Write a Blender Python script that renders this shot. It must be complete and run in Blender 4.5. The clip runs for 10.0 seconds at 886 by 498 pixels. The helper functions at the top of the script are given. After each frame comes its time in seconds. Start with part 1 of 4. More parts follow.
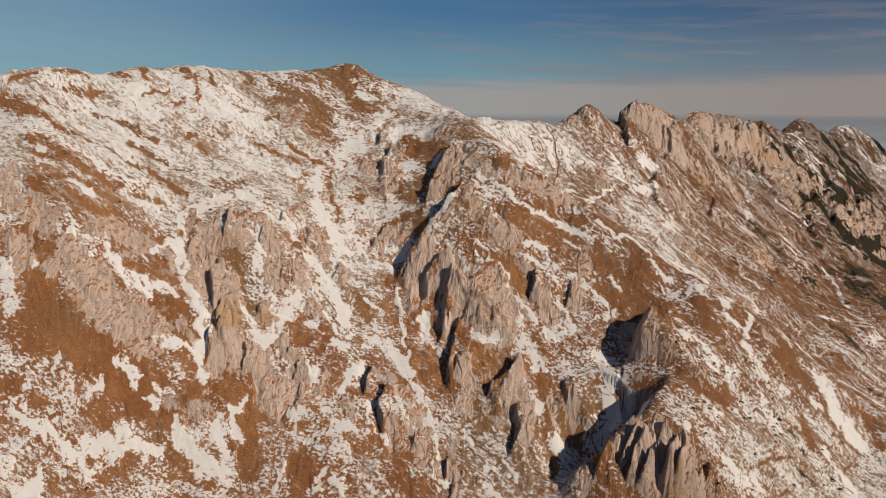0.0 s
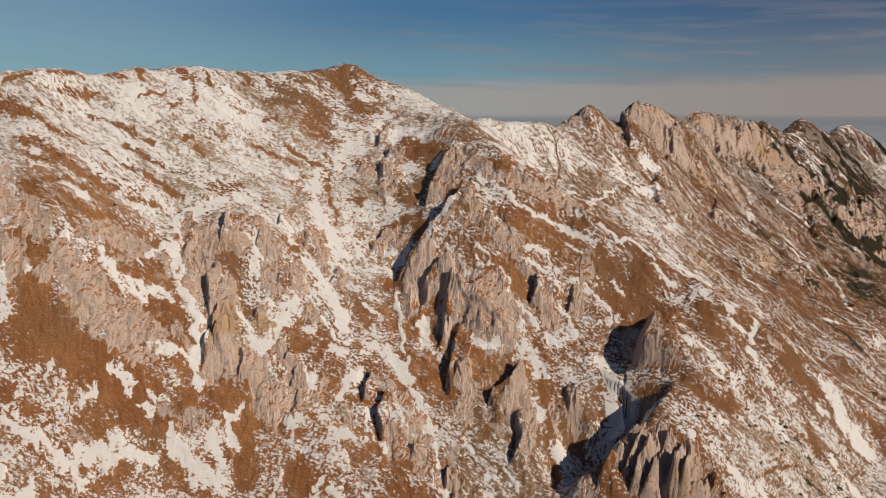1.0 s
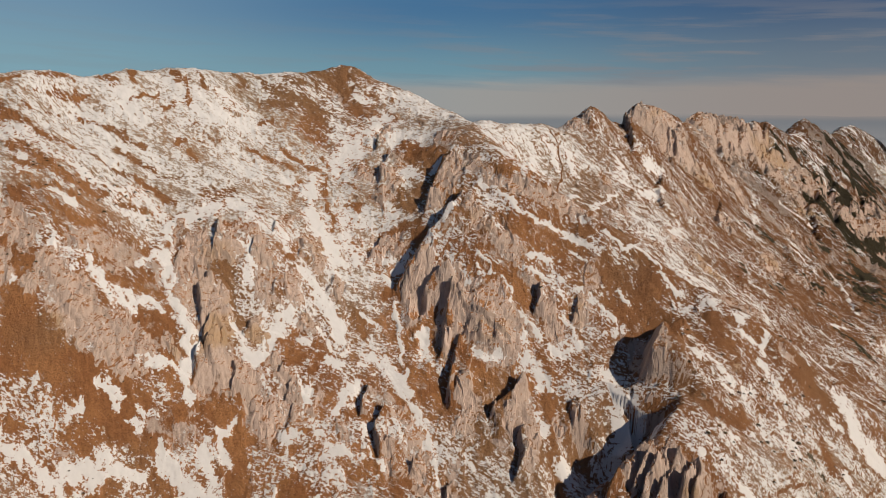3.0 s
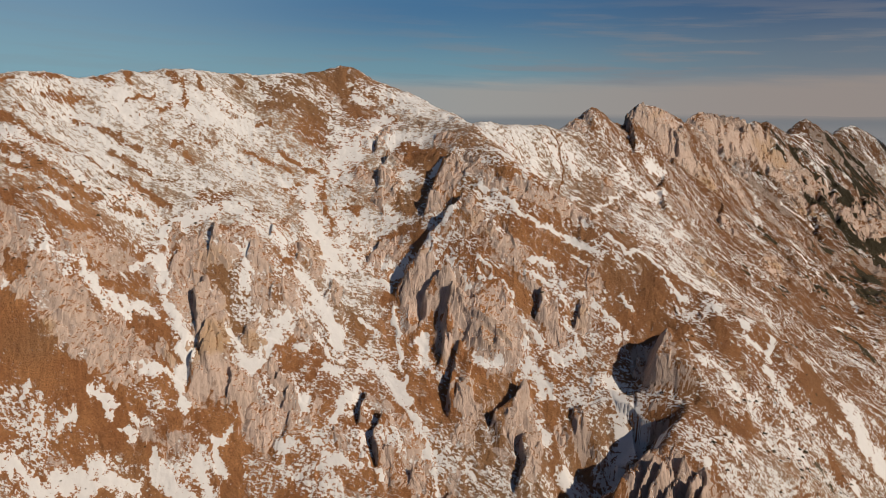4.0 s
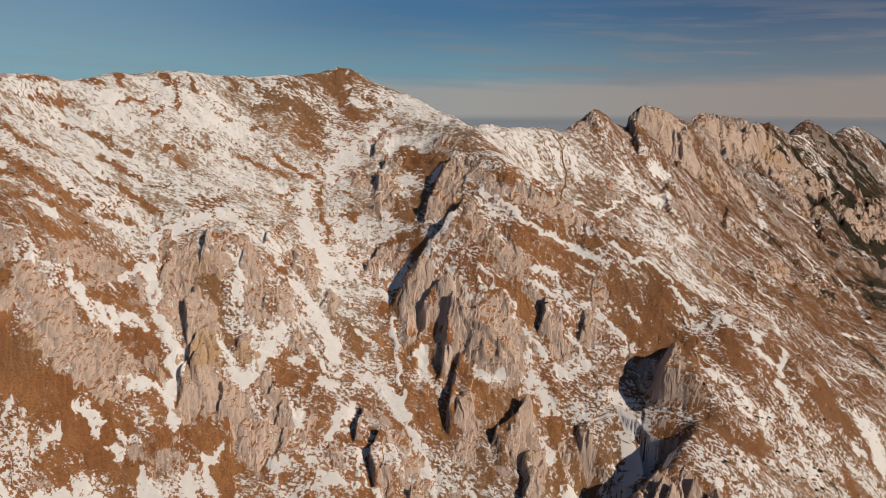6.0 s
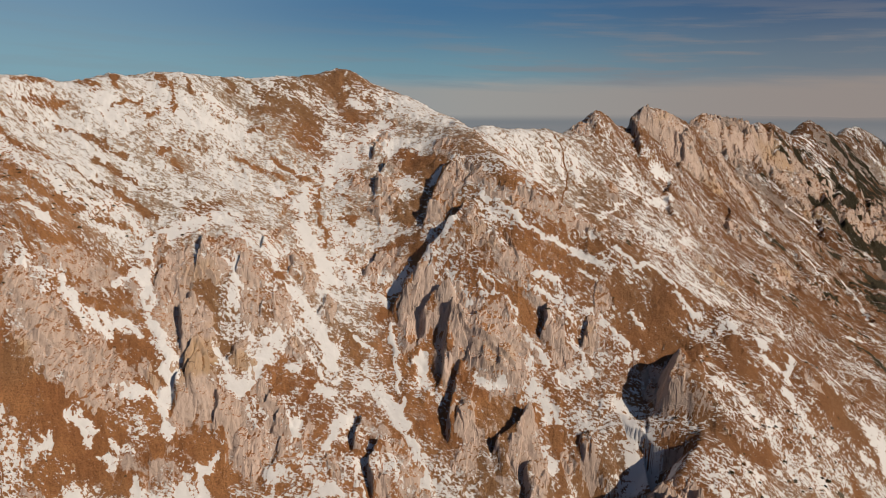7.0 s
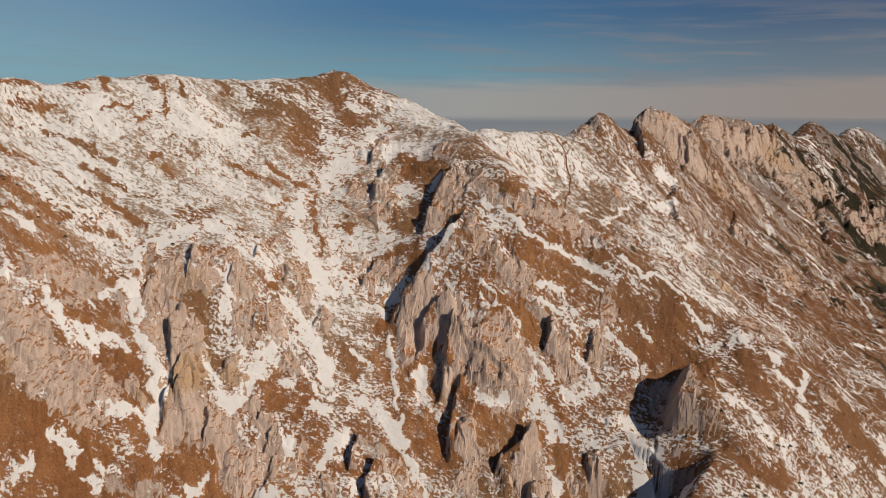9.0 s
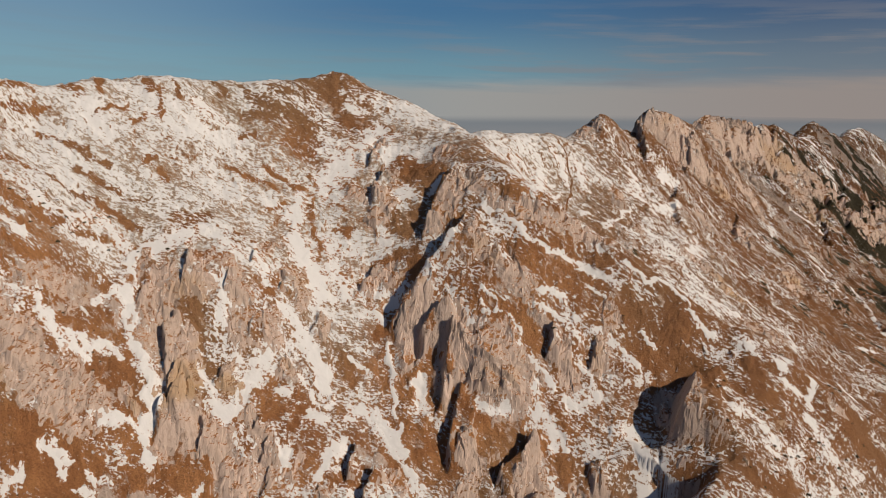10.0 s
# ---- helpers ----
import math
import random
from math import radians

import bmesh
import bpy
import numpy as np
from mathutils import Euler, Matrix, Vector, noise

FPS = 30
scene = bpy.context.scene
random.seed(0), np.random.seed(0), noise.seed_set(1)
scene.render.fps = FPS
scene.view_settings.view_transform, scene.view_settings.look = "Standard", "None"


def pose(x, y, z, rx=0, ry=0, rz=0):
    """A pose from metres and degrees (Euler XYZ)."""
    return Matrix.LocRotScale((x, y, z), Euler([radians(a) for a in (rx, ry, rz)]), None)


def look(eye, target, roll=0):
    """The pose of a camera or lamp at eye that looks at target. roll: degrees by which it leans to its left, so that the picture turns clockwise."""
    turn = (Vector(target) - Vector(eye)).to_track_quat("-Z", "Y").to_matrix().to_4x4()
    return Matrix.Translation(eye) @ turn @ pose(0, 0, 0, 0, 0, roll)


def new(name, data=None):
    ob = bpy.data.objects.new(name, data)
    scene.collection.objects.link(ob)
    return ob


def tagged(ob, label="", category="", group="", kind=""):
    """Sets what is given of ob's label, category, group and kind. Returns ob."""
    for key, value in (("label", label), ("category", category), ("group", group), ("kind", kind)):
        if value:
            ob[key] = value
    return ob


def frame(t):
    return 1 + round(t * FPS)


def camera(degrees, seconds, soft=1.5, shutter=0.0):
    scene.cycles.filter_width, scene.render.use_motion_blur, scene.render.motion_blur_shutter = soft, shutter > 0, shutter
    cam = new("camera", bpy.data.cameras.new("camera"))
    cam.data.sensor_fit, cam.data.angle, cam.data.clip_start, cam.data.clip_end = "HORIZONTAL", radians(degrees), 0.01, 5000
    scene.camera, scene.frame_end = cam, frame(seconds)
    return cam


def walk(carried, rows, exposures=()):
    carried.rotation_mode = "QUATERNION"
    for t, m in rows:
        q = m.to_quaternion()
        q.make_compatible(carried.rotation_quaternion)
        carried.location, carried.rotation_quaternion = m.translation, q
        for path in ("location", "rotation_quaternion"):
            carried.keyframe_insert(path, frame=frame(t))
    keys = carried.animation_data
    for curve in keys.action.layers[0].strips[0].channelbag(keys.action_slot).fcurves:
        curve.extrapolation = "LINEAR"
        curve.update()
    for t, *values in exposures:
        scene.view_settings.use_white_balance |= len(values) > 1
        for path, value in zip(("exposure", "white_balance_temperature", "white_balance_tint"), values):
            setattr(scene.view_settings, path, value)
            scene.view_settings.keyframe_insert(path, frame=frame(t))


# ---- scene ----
cam = camera(70.0, 10.0, soft=0.9)
# the flight: seconds, metres forward along the way, yaw, pitch, roll
EYE, TILT = 400.0, -12.0
ROWS = [
    (0.00, 0.00, 0.000, 0.000, -0.000),
    (0.50, 4.03, 0.008, -0.005, -0.001),
    (1.00, 8.07, 0.016, -0.010, -0.002),
    (1.50, 12.13, 0.024, -0.014, -0.004),
    (2.00, 16.20, 0.032, -0.017, -0.005),
    (2.50, 20.28, 0.040, -0.020, -0.006),
    (3.25, 26.44, 0.052, -0.023, -0.008),
    (4.00, 32.62, 0.064, -0.025, -0.010),
    (4.50, 36.77, 0.072, -0.026, -0.011),
    (5.00, 40.92, 0.080, -0.026, -0.012),
    (5.50, 45.09, 0.088, -0.025, -0.013),
    (6.25, 51.38, 0.100, -0.023, -0.015),
    (7.00, 57.69, 0.112, -0.020, -0.017),
    (7.50, 61.92, 0.120, -0.017, -0.018),
    (8.00, 66.17, 0.128, -0.014, -0.019),
    (8.50, 70.42, 0.136, -0.010, -0.020),
    (9.00, 74.70, 0.144, -0.005, -0.022),
    (9.50, 78.98, 0.152, 0.000, -0.023),
    (10.00, 83.28, 0.160, 0.006, -0.024),
]
walk(cam, [(t, pose(0, 0, EYE, TILT) @ pose(0.0194 * s, s, 0.4002 * s, 90 + pitch, roll, yaw)) for t, s, yaw, pitch, roll in ROWS], exposures=[(0.0, 0.0), (10.0, 0.0)])

# ---- light: a low warm sun from the right, clear winter sky ----
SUN_DIR = Vector((0.67, -0.50, 0.54)).normalized()
sun = new("sun", bpy.data.lights.new("sun", "SUN"))
sun.data.energy, sun.data.angle, sun.data.color = 3.95, radians(0.6), (1.0, 0.86, 0.70)
sun.matrix_basis = look(SUN_DIR * 3000, (0, 0, 0))
world = bpy.data.worlds.new("sky")
scene.world = world
world.use_nodes = True
wn = world.node_tree
sky = wn.nodes.new("ShaderNodeTexSky")
sky.sky_type, sky.sun_disc = "NISHITA", False
sky.sun_elevation = math.asin(SUN_DIR.z)
sky.sun_rotation = math.atan2(SUN_DIR.x, SUN_DIR.y)
sky.altitude, sky.air_density, sky.dust_density, sky.ozone_density = 1800, 1.0, 0.3, 2.0
wn.links.new(sky.outputs["Color"], wn.nodes["Background"].inputs["Color"])
wn.nodes["Background"].inputs["Strength"].default_value = 0.05


# ---- materials ----
def material(name, rough=0.9):
    mat = bpy.data.materials.new(name)
    mat.use_nodes = True
    nt = mat.node_tree
    bsdf = nt.nodes["Principled BSDF"]
    bsdf.inputs["Roughness"].default_value = rough
    bsdf.inputs["Specular IOR Level"].default_value = 0.2
    return mat, nt, bsdf


class Net:
    """Short hand for node trees."""

    def __init__(self, nt):
        self.nt = nt

    def put(self, socket, value):
        if hasattr(value, "is_output"):
            self.nt.links.new(value, socket)
        else:
            socket.default_value = value

    def place(self, sx, sy, sz, turn=(0, 0, 0), plan=True):
        """Coordinates in metres: of the land's own plan, which coarsens with distance, or of the world."""
        g = self.nt.nodes.new("ShaderNodeAttribute" if plan else "ShaderNodeNewGeometry")
        if plan:
            g.attribute_name = "plan"
        m = self.nt.nodes.new("ShaderNodeMapping")
        m.vector_type = "TEXTURE"
        m.inputs["Scale"].default_value = (1 / sx, 1 / sy, 1 / sz)
        m.inputs["Rotation"].default_value = [radians(a) for a in turn]
        self.nt.links.new(g.outputs["Vector" if plan else "Position"], m.inputs["Vector"])
        return m.outputs["Vector"]

    def noise(self, vec, scale, detail=6, rough=0.6, warp=0.0):
        n = self.nt.nodes.new("ShaderNodeTexNoise")
        n.inputs["Scale"].default_value, n.inputs["Detail"].default_value = scale, detail
        n.inputs["Roughness"].default_value, n.inputs["Distortion"].default_value = rough, warp
        self.nt.links.new(vec, n.inputs["Vector"])
        return n.outputs["Fac"]

    def cells(self, vec, scale, feature="DISTANCE_TO_EDGE"):
        n = self.nt.nodes.new("ShaderNodeTexVoronoi")
        n.feature = feature
        n.inputs["Scale"].default_value = scale
        self.nt.links.new(vec, n.inputs["Vector"])
        return n.outputs["Distance"]

    def math(self, op, a, b=0.0, c=0.0):
        n = self.nt.nodes.new("ShaderNodeMath")
        n.operation = op
        self.put(n.inputs[0], a), self.put(n.inputs[1], b), self.put(n.inputs[2], c)
        return n.outputs[0]

    def ramp(self, v, lo, hi, a=0.0, b=1.0):
        n = self.nt.nodes.new("ShaderNodeMapRange")
        n.interpolation_type = "SMOOTHSTEP"
        for i, q in enumerate((v, lo, hi, a, b)):
            self.put(n.inputs[i], q)
        return n.outputs[0]

    def mix(self, f, a, b):
        n = self.nt.nodes.new("ShaderNodeMix")
        n.data_type = "RGBA"
        self.put(n.inputs["Factor"], f)
        for key, v in (("A", a), ("B", b)):
            s = [i for i in n.inputs if i.name == key and i.type == "RGBA"][0]
            self.put(s, (*v, 1.0) if isinstance(v, tuple) else v)
        return [o for o in n.outputs if o.type == "RGBA"][0]

    def attr(self, name):
        n = self.nt.nodes.new("ShaderNodeAttribute")
        n.attribute_name = name
        return n.outputs["Fac"]

    def bump(self, h, strength, dist):
        n = self.nt.nodes.new("ShaderNodeBump")
        n.inputs["Strength"].default_value, n.inputs["Distance"].default_value = strength, dist
        self.nt.links.new(h, n.inputs["Height"])
        return n.outputs["Normal"]


def grass_colour(n):
    v = n.place(1, 1, 1)
    big, fine = n.noise(v, 0.03, 5, 0.6), n.noise(v, 0.9, 6, 0.7)
    c = n.mix(n.ramp(big, 0.35, 0.65), (0.262, 0.112, 0.044), (0.35, 0.162, 0.066))
    c = n.mix(n.ramp(n.noise(v, 0.011, 3, 0.5), 0.45, 0.7), c, (0.25, 0.136, 0.066))
    # darker, duller brown towards the eastern spur
    lie = n.nt.nodes.new("ShaderNodeSeparateXYZ")
    n.nt.links.new(v, lie.inputs[0])
    east = n.math("MULTIPLY_ADD", n.math("SUBTRACT", big, 0.5), 160.0, lie.outputs["X"])
    c = n.mix(n.ramp(east, 30, 190, 0.0, 0.6), c, (0.19, 0.092, 0.042))
    return n.mix(n.ramp(fine, 0.46, 0.72, 0.0, 0.75), c, (0.12, 0.054, 0.024)), fine


def rock_colour(n):
    v = n.place(1, 1, 0.35)
    big, mid = n.noise(v, 0.05, 5, 0.6), n.noise(v, 0.35, 7, 0.65, 0.3)
    c = n.mix(n.ramp(big, 0.35, 0.65), (0.515, 0.39, 0.32), (0.45, 0.35, 0.29))
    c = n.mix(n.ramp(mid, 0.5, 0.7), c, (0.35, 0.25, 0.19))
    warm = n.noise(n.place(1, 1, 1), 0.022, 3, 0.5)
    c = n.mix(n.ramp(warm, 0.58, 0.72), c, (0.42, 0.28, 0.165))
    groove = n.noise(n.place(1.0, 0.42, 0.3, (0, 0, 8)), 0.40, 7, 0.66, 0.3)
    joint = n.noise(n.place(0.14, 1.0, 0.3, (0, 0, -38)), 0.5, 4, 0.7, 0.5)
    relief = n.math("ADD", n.math("MULTIPLY", groove, 0.8), n.math("ADD", n.math("MULTIPLY", joint, 0.6), n.math("MULTIPLY", mid, 0.5)))
    # open cracks, mostly down the fall of the slope, their shade painted in dark
    bent = n.nt.nodes.new("ShaderNodeVectorMath")
    bent.operation = "MULTIPLY_ADD"
    shift = n.nt.nodes.new("ShaderNodeTexNoise")
    shift.inputs["Scale"].default_value, shift.inputs["Detail"].default_value = 0.22, 4
    n.nt.links.new(n.place(1, 1, 1), shift.inputs["Vector"])
    n.nt.links.new(shift.outputs["Color"], bent.inputs[0])
    bent.inputs[1].default_value = (3.5, 3.5, 3.5)
    n.nt.links.new(n.place(1, 0.28, 0.25, (0, 0, 12)), bent.inputs[2])
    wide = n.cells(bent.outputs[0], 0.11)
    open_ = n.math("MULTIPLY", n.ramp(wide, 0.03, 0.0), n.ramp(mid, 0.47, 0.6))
    # grooves: colour darkened in the dips of the relief, as shade
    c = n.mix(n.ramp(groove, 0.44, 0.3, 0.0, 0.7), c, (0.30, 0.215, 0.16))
    relief = n.math("SUBTRACT", relief, n.math("MULTIPLY", open_, 0.6))
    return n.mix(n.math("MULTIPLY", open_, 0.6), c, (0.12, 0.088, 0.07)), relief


SNOW_A, SNOW_B = (0.68, 0.66, 0.645), (0.60, 0.58, 0.56)


def flecks(n):
    """The streaky pattern in which thin snow lies between the tufts of grass."""
    east = n.nt.nodes.new("ShaderNodeSeparateXYZ")
    n.nt.links.new(n.place(1, 1, 1), east.inputs[0])
    x = east.outputs["X"]
    lies = []
    for turn, long in ((-18, 0.36), (-8, 0.55), (-30, 0.46)):
        streak = n.noise(n.place(long, 1.2, 0.5, (0, 0, turn)), 0.145, 9, 0.74, 0.4)
        tuft = n.noise(n.place(long + 0.12, 1.2, 0.8, (0, 0, turn)), 0.6, 4, 0.72)
        lies.append(n.math("ADD", n.math("MULTIPLY", n.math("SUBTRACT", streak, 0.5), 2.5), n.math("MULTIPLY", n.math("SUBTRACT", tuft, 0.5), 3.7)))
    west = n.math("MULTIPLY_ADD", n.math("SUBTRACT", lies[1], lies[0]), n.ramp(x, -250, -190), lies[0])
    return n.math("MULTIPLY_ADD", n.math("SUBTRACT", lies[2], west), n.ramp(x, -70, 10), west)


def build_land():
    mat, nt, bsdf = material("land")
    n = Net(nt)
    grass, fine = grass_colour(n)
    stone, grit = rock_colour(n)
    geo = nt.nodes.new("ShaderNodeNewGeometry")
    split = nt.nodes.new("ShaderNodeSeparateXYZ")
    nt.links.new(geo.outputs["True Normal"], split.inputs[0])
    up = split.outputs["Z"]
    patch = n.noise(n.place(0.6, 1.3, 1, (0, 0, -38)), 0.11, 8, 0.72)
    r = n.math("ADD", n.attr("rocky"), n.math("MULTIPLY", n.math("SUBTRACT", patch, 0.5), 2.3))
    r = n.math("ADD", r, n.ramp(up, 0.42, 0.2, 0.0, 1.0))
    rocky = n.ramp(r, 0.12, 0.34)
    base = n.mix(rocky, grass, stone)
    # dwarf pine mats; their near-black also paints shade on the far eastern walls
    mats = n.math("ADD", n.attr("green"), n.math("MULTIPLY", n.math("SUBTRACT", n.noise(n.place(0.7, 1.2, 0.4, (0, 0, -30)), 0.07, 8, 0.7), 0.5), 3.0))
    mats = n.math("MULTIPLY", n.ramp(mats, 0.42, 0.5), n.ramp(n.attr("green"), 0.03, 0.15))
    base = n.mix(mats, base, n.mix(fine, (0.032, 0.029, 0.014), (0.075, 0.056, 0.028)))
    # snow: deep in the gullies, thin and streaky over the slopes
    mixn = flecks(n)
    broad = n.noise(n.place(0.5, 1.2, 0.3, (0, 0, -14)), 0.04, 6, 0.62)
    mixn = n.math("ADD", mixn, n.math("MULTIPLY", n.math("SUBTRACT", broad, 0.5), 2.2))
    thin = n.math("ADD", n.math("SUBTRACT", n.attr("cover"), 0.45), mixn)
    thin = n.math("SUBTRACT", thin, n.ramp(up, 0.56, 0.34, 0.0, 1.0))
    thin = n.math("SUBTRACT", thin, n.math("MULTIPLY", rocky, 0.12))
    thin = n.math("SUBTRACT", thin, n.math("MULTIPLY", mats, 0.5))
    # a powder of snow among the tufts where the cover is nearly whole
    powder = n.math("MULTIPLY", n.ramp(thin, -0.9, 0.05, 0.0, 0.62), n.ramp(n.attr("cover"), 0.36, 0.56))
    base = n.mix(powder, base, (0.50, 0.44, 0.36))
    deep = n.math("ADD", n.attr("snowy"), n.math("MULTIPLY", mixn, 0.8))
    white = n.math("MAXIMUM", n.ramp(thin, 0.0, 0.09), n.ramp(deep, 0.1, 0.2))
    shade = n.mix(n.noise(n.place(1, 1, 1), 0.2, 4, 0.5), SNOW_A, SNOW_B)
    nt.links.new(n.mix(white, base, shade), bsdf.inputs["Base Color"])
    rough = n.math("ADD", n.math("MULTIPLY", n.math("SUBTRACT", fine, 0.5), 0.9), n.math("MULTIPLY", n.math("SUBTRACT", grit, 0.95), n.math("MULTIPLY", rocky, 1.1)))
    rough = n.math("MULTIPLY", rough, n.math("SUBTRACT", 1.1, white))
    tussock = n.noise(n.place(0.8, 1, 0.8, (0, 0, -20)), 0.3, 6, 0.7)
    rough = n.math("ADD", rough, n.math("MULTIPLY", n.math("MULTIPLY", n.math("SUBTRACT", tussock, 0.5), 2.0), n.math("SUBTRACT", 1.1, white)))
    nt.links.new(n.bump(n.math("MULTIPLY", rough, n.attr("coarse")), 1.0, 0.9), bsdf.inputs["Normal"])
    return mat


LAND = build_land()


def build_rock():
    mat, nt, bsdf = material("pale_limestone")
    n = Net(nt)
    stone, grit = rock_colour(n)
    grass, fine = grass_colour(n)
    geo = nt.nodes.new("ShaderNodeNewGeometry")
    split = nt.nodes.new("ShaderNodeSeparateXYZ")
    nt.links.new(geo.outputs["Normal"], split.inputs[0])
    ledge = n.math("ADD", n.ramp(split.outputs["Z"], 0.55, 0.9), n.math("MULTIPLY", n.math("SUBTRACT", n.noise(n.place(1, 0.7, 1), 0.16, 7, 0.72), 0.5), 2.6))
    ledge = n.ramp(ledge, 0.42, 0.52)
    tint = nt.nodes.new("ShaderNodeObjectInfo").outputs["Random"]
    stone = n.mix(n.math("MULTIPLY", tint, 0.5), stone, (0.40, 0.30, 0.235))
    c = n.mix(ledge, stone, grass)
    dust = n.math("ADD", n.math("SUBTRACT", n.noise(n.place(0.7, 1.3, 1, (0, 0, -36)), 0.35, 7, 0.72), 0.615), n.ramp(split.outputs["Z"], 0.45, 0.85, -0.12, 0.08))
    c = n.mix(n.ramp(dust, 0.0, 0.05), c, SNOW_B)
    nt.links.new(c, bsdf.inputs["Base Color"])
    nt.links.new(n.bump(n.math("MULTIPLY", grit, n.attr("coarse")), 1.0, 0.5), bsdf.inputs["Normal"])
    return mat


def build_snow():
    """Settled snow, grown thin at its edges, where the grass shows through."""
    mat, nt, bsdf = material("snow", 0.65)
    n = Net(nt)
    soft = n.noise(n.place(1, 1, 1), 0.18, 5, 0.55)
    white = n.mix(soft, SNOW_A, SNOW_B)
    grass, fine = grass_colour(n)
    deep = n.math("ADD", n.attr("depth"), n.math("MULTIPLY", flecks(n), 0.9))
    bare = n.ramp(deep, 0.16, 0.24)
    nt.links.new(n.mix(bare, grass, white), bsdf.inputs["Base Color"])
    nt.links.new(n.bump(n.noise(n.place(0.6, 1.4, 1, (0, 0, -36)), 0.5, 5, 0.6), 0.3, 0.4), bsdf.inputs["Normal"])
    return mat


def plain(name, a, b, scale, rough=0.9):
    mat, nt, bsdf = material(name, rough)
    n = Net(nt)
    v = n.noise(n.place(1, 1, 1, plan=False), scale, 5, 0.6)
    nt.links.new(n.mix(v, a, b), bsdf.inputs["Base Color"])
    nt.links.new(n.bump(v, 0.5, 0.1), bsdf.inputs["Normal"])
    return mat


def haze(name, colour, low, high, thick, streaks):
    """Distant haze painted as a glow that thins out upwards between two heights."""
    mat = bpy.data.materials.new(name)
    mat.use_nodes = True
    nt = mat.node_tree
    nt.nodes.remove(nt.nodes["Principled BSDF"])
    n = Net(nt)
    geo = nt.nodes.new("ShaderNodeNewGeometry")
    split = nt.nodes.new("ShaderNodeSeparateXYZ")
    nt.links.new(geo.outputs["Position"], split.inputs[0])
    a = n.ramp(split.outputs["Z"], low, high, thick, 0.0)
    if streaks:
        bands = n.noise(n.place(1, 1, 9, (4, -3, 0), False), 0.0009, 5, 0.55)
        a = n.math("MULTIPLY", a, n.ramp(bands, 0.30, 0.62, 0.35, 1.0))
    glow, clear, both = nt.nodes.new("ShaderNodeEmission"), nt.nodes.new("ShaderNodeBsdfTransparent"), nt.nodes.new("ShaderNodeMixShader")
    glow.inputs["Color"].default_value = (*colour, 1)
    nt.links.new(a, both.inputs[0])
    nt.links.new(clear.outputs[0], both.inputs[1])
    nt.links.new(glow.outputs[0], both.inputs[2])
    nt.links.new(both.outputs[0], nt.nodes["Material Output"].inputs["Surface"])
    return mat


def sky_glow():
    """The open sky beyond the ridge: blue above, darker to the east, a grey-pink veil over the horizon."""
    mat = bpy.data.materials.new("sky_glow")
    mat.use_nodes = True
    nt = mat.node_tree
    nt.nodes.remove(nt.nodes["Principled BSDF"])
    n = Net(nt)
    split = nt.nodes.new("ShaderNodeSeparateXYZ")
    nt.links.new(n.place(1, 1, 1, plan=False), split.inputs[0])
    x, z = split.outputs["X"], split.outputs["Z"]
    west, east = n.ramp(x, -2900, 0), n.ramp(x, -200, 2700)
    high = n.mix(east, n.mix(west, (0.158, 0.275, 0.39), (0.062, 0.160, 0.295)), (0.046, 0.092, 0.182))
    low = n.mix(east, n.mix(west, (0.205, 0.355, 0.425), (0.155, 0.285, 0.35)), (0.150, 0.190, 0.230))
    veil = n.mix(east, (0.315, 0.315, 0.305), (0.290, 0.252, 0.235))
    c = n.mix(n.ramp(z, 640, 1180), low, high)
    bands = n.noise(n.place(1, 1, 14, (0, 2.5, 0), False), 0.0011, 6, 0.55)
    wisp = n.math("MULTIPLY", n.ramp(bands, 0.46, 0.66), n.math("MULTIPLY", n.ramp(x, -1500, 2200, 0.12, 0.7), n.ramp(z, 1350, 700)))
    c = n.mix(wisp, c, (0.225, 0.215, 0.225))
    edge = n.math("ADD", z, n.math("MULTIPLY", n.math("SUBTRACT", bands, 0.5), 220))
    c = n.mix(n.math("MULTIPLY", n.ramp(edge, 700, 560), n.ramp(x, -2300, 300, 0.1, 1.0)), c, veil)
    glow = nt.nodes.new("ShaderNodeEmission")
    nt.links.new(c, glow.inputs["Color"])
    nt.links.new(glow.outputs[0], nt.nodes["Material Output"].inputs["Surface"])
    return mat


ROCK, SNOW = build_rock(), build_snow()
PINE = plain("pine_needles", (0.035, 0.032, 0.016), (0.075, 0.058, 0.028), 2.0)
POST = plain("weathered_wood", (0.05, 0.045, 0.04), (0.1, 0.085, 0.07), 3.0)

# ---- the lie of the land ----
def hash2(ix, iy, seed):
    h = (ix * 374761393 + iy * 668265263 + seed * 1274126177) & 0xFFFFFFFF
    h = ((h ^ (h >> 13)) * 1103515245) & 0xFFFFFFFF
    h = ((h ^ (h >> 16)) * 2246822519) & 0xFFFFFFFF
    return (h & 0xFFFF) / 65535.0


def value_noise(x, y, seed=0):
    """Smooth noise of -1 to 1 on a unit lattice."""
    fx, fy = np.floor(x), np.floor(y)
    ix, iy = fx.astype(np.int64), fy.astype(np.int64)
    tx, ty = x - fx, y - fy
    tx, ty = tx * tx * tx * (tx * (tx * 6 - 15) + 10), ty * ty * ty * (ty * (ty * 6 - 15) + 10)
    a, b = hash2(ix, iy, seed), hash2(ix + 1, iy, seed)
    c, d = hash2(ix, iy + 1, seed), hash2(ix + 1, iy + 1, seed)
    return 2 * (a + (b - a) * tx + (c - a) * ty + (a - b - c + d) * tx * ty) - 1


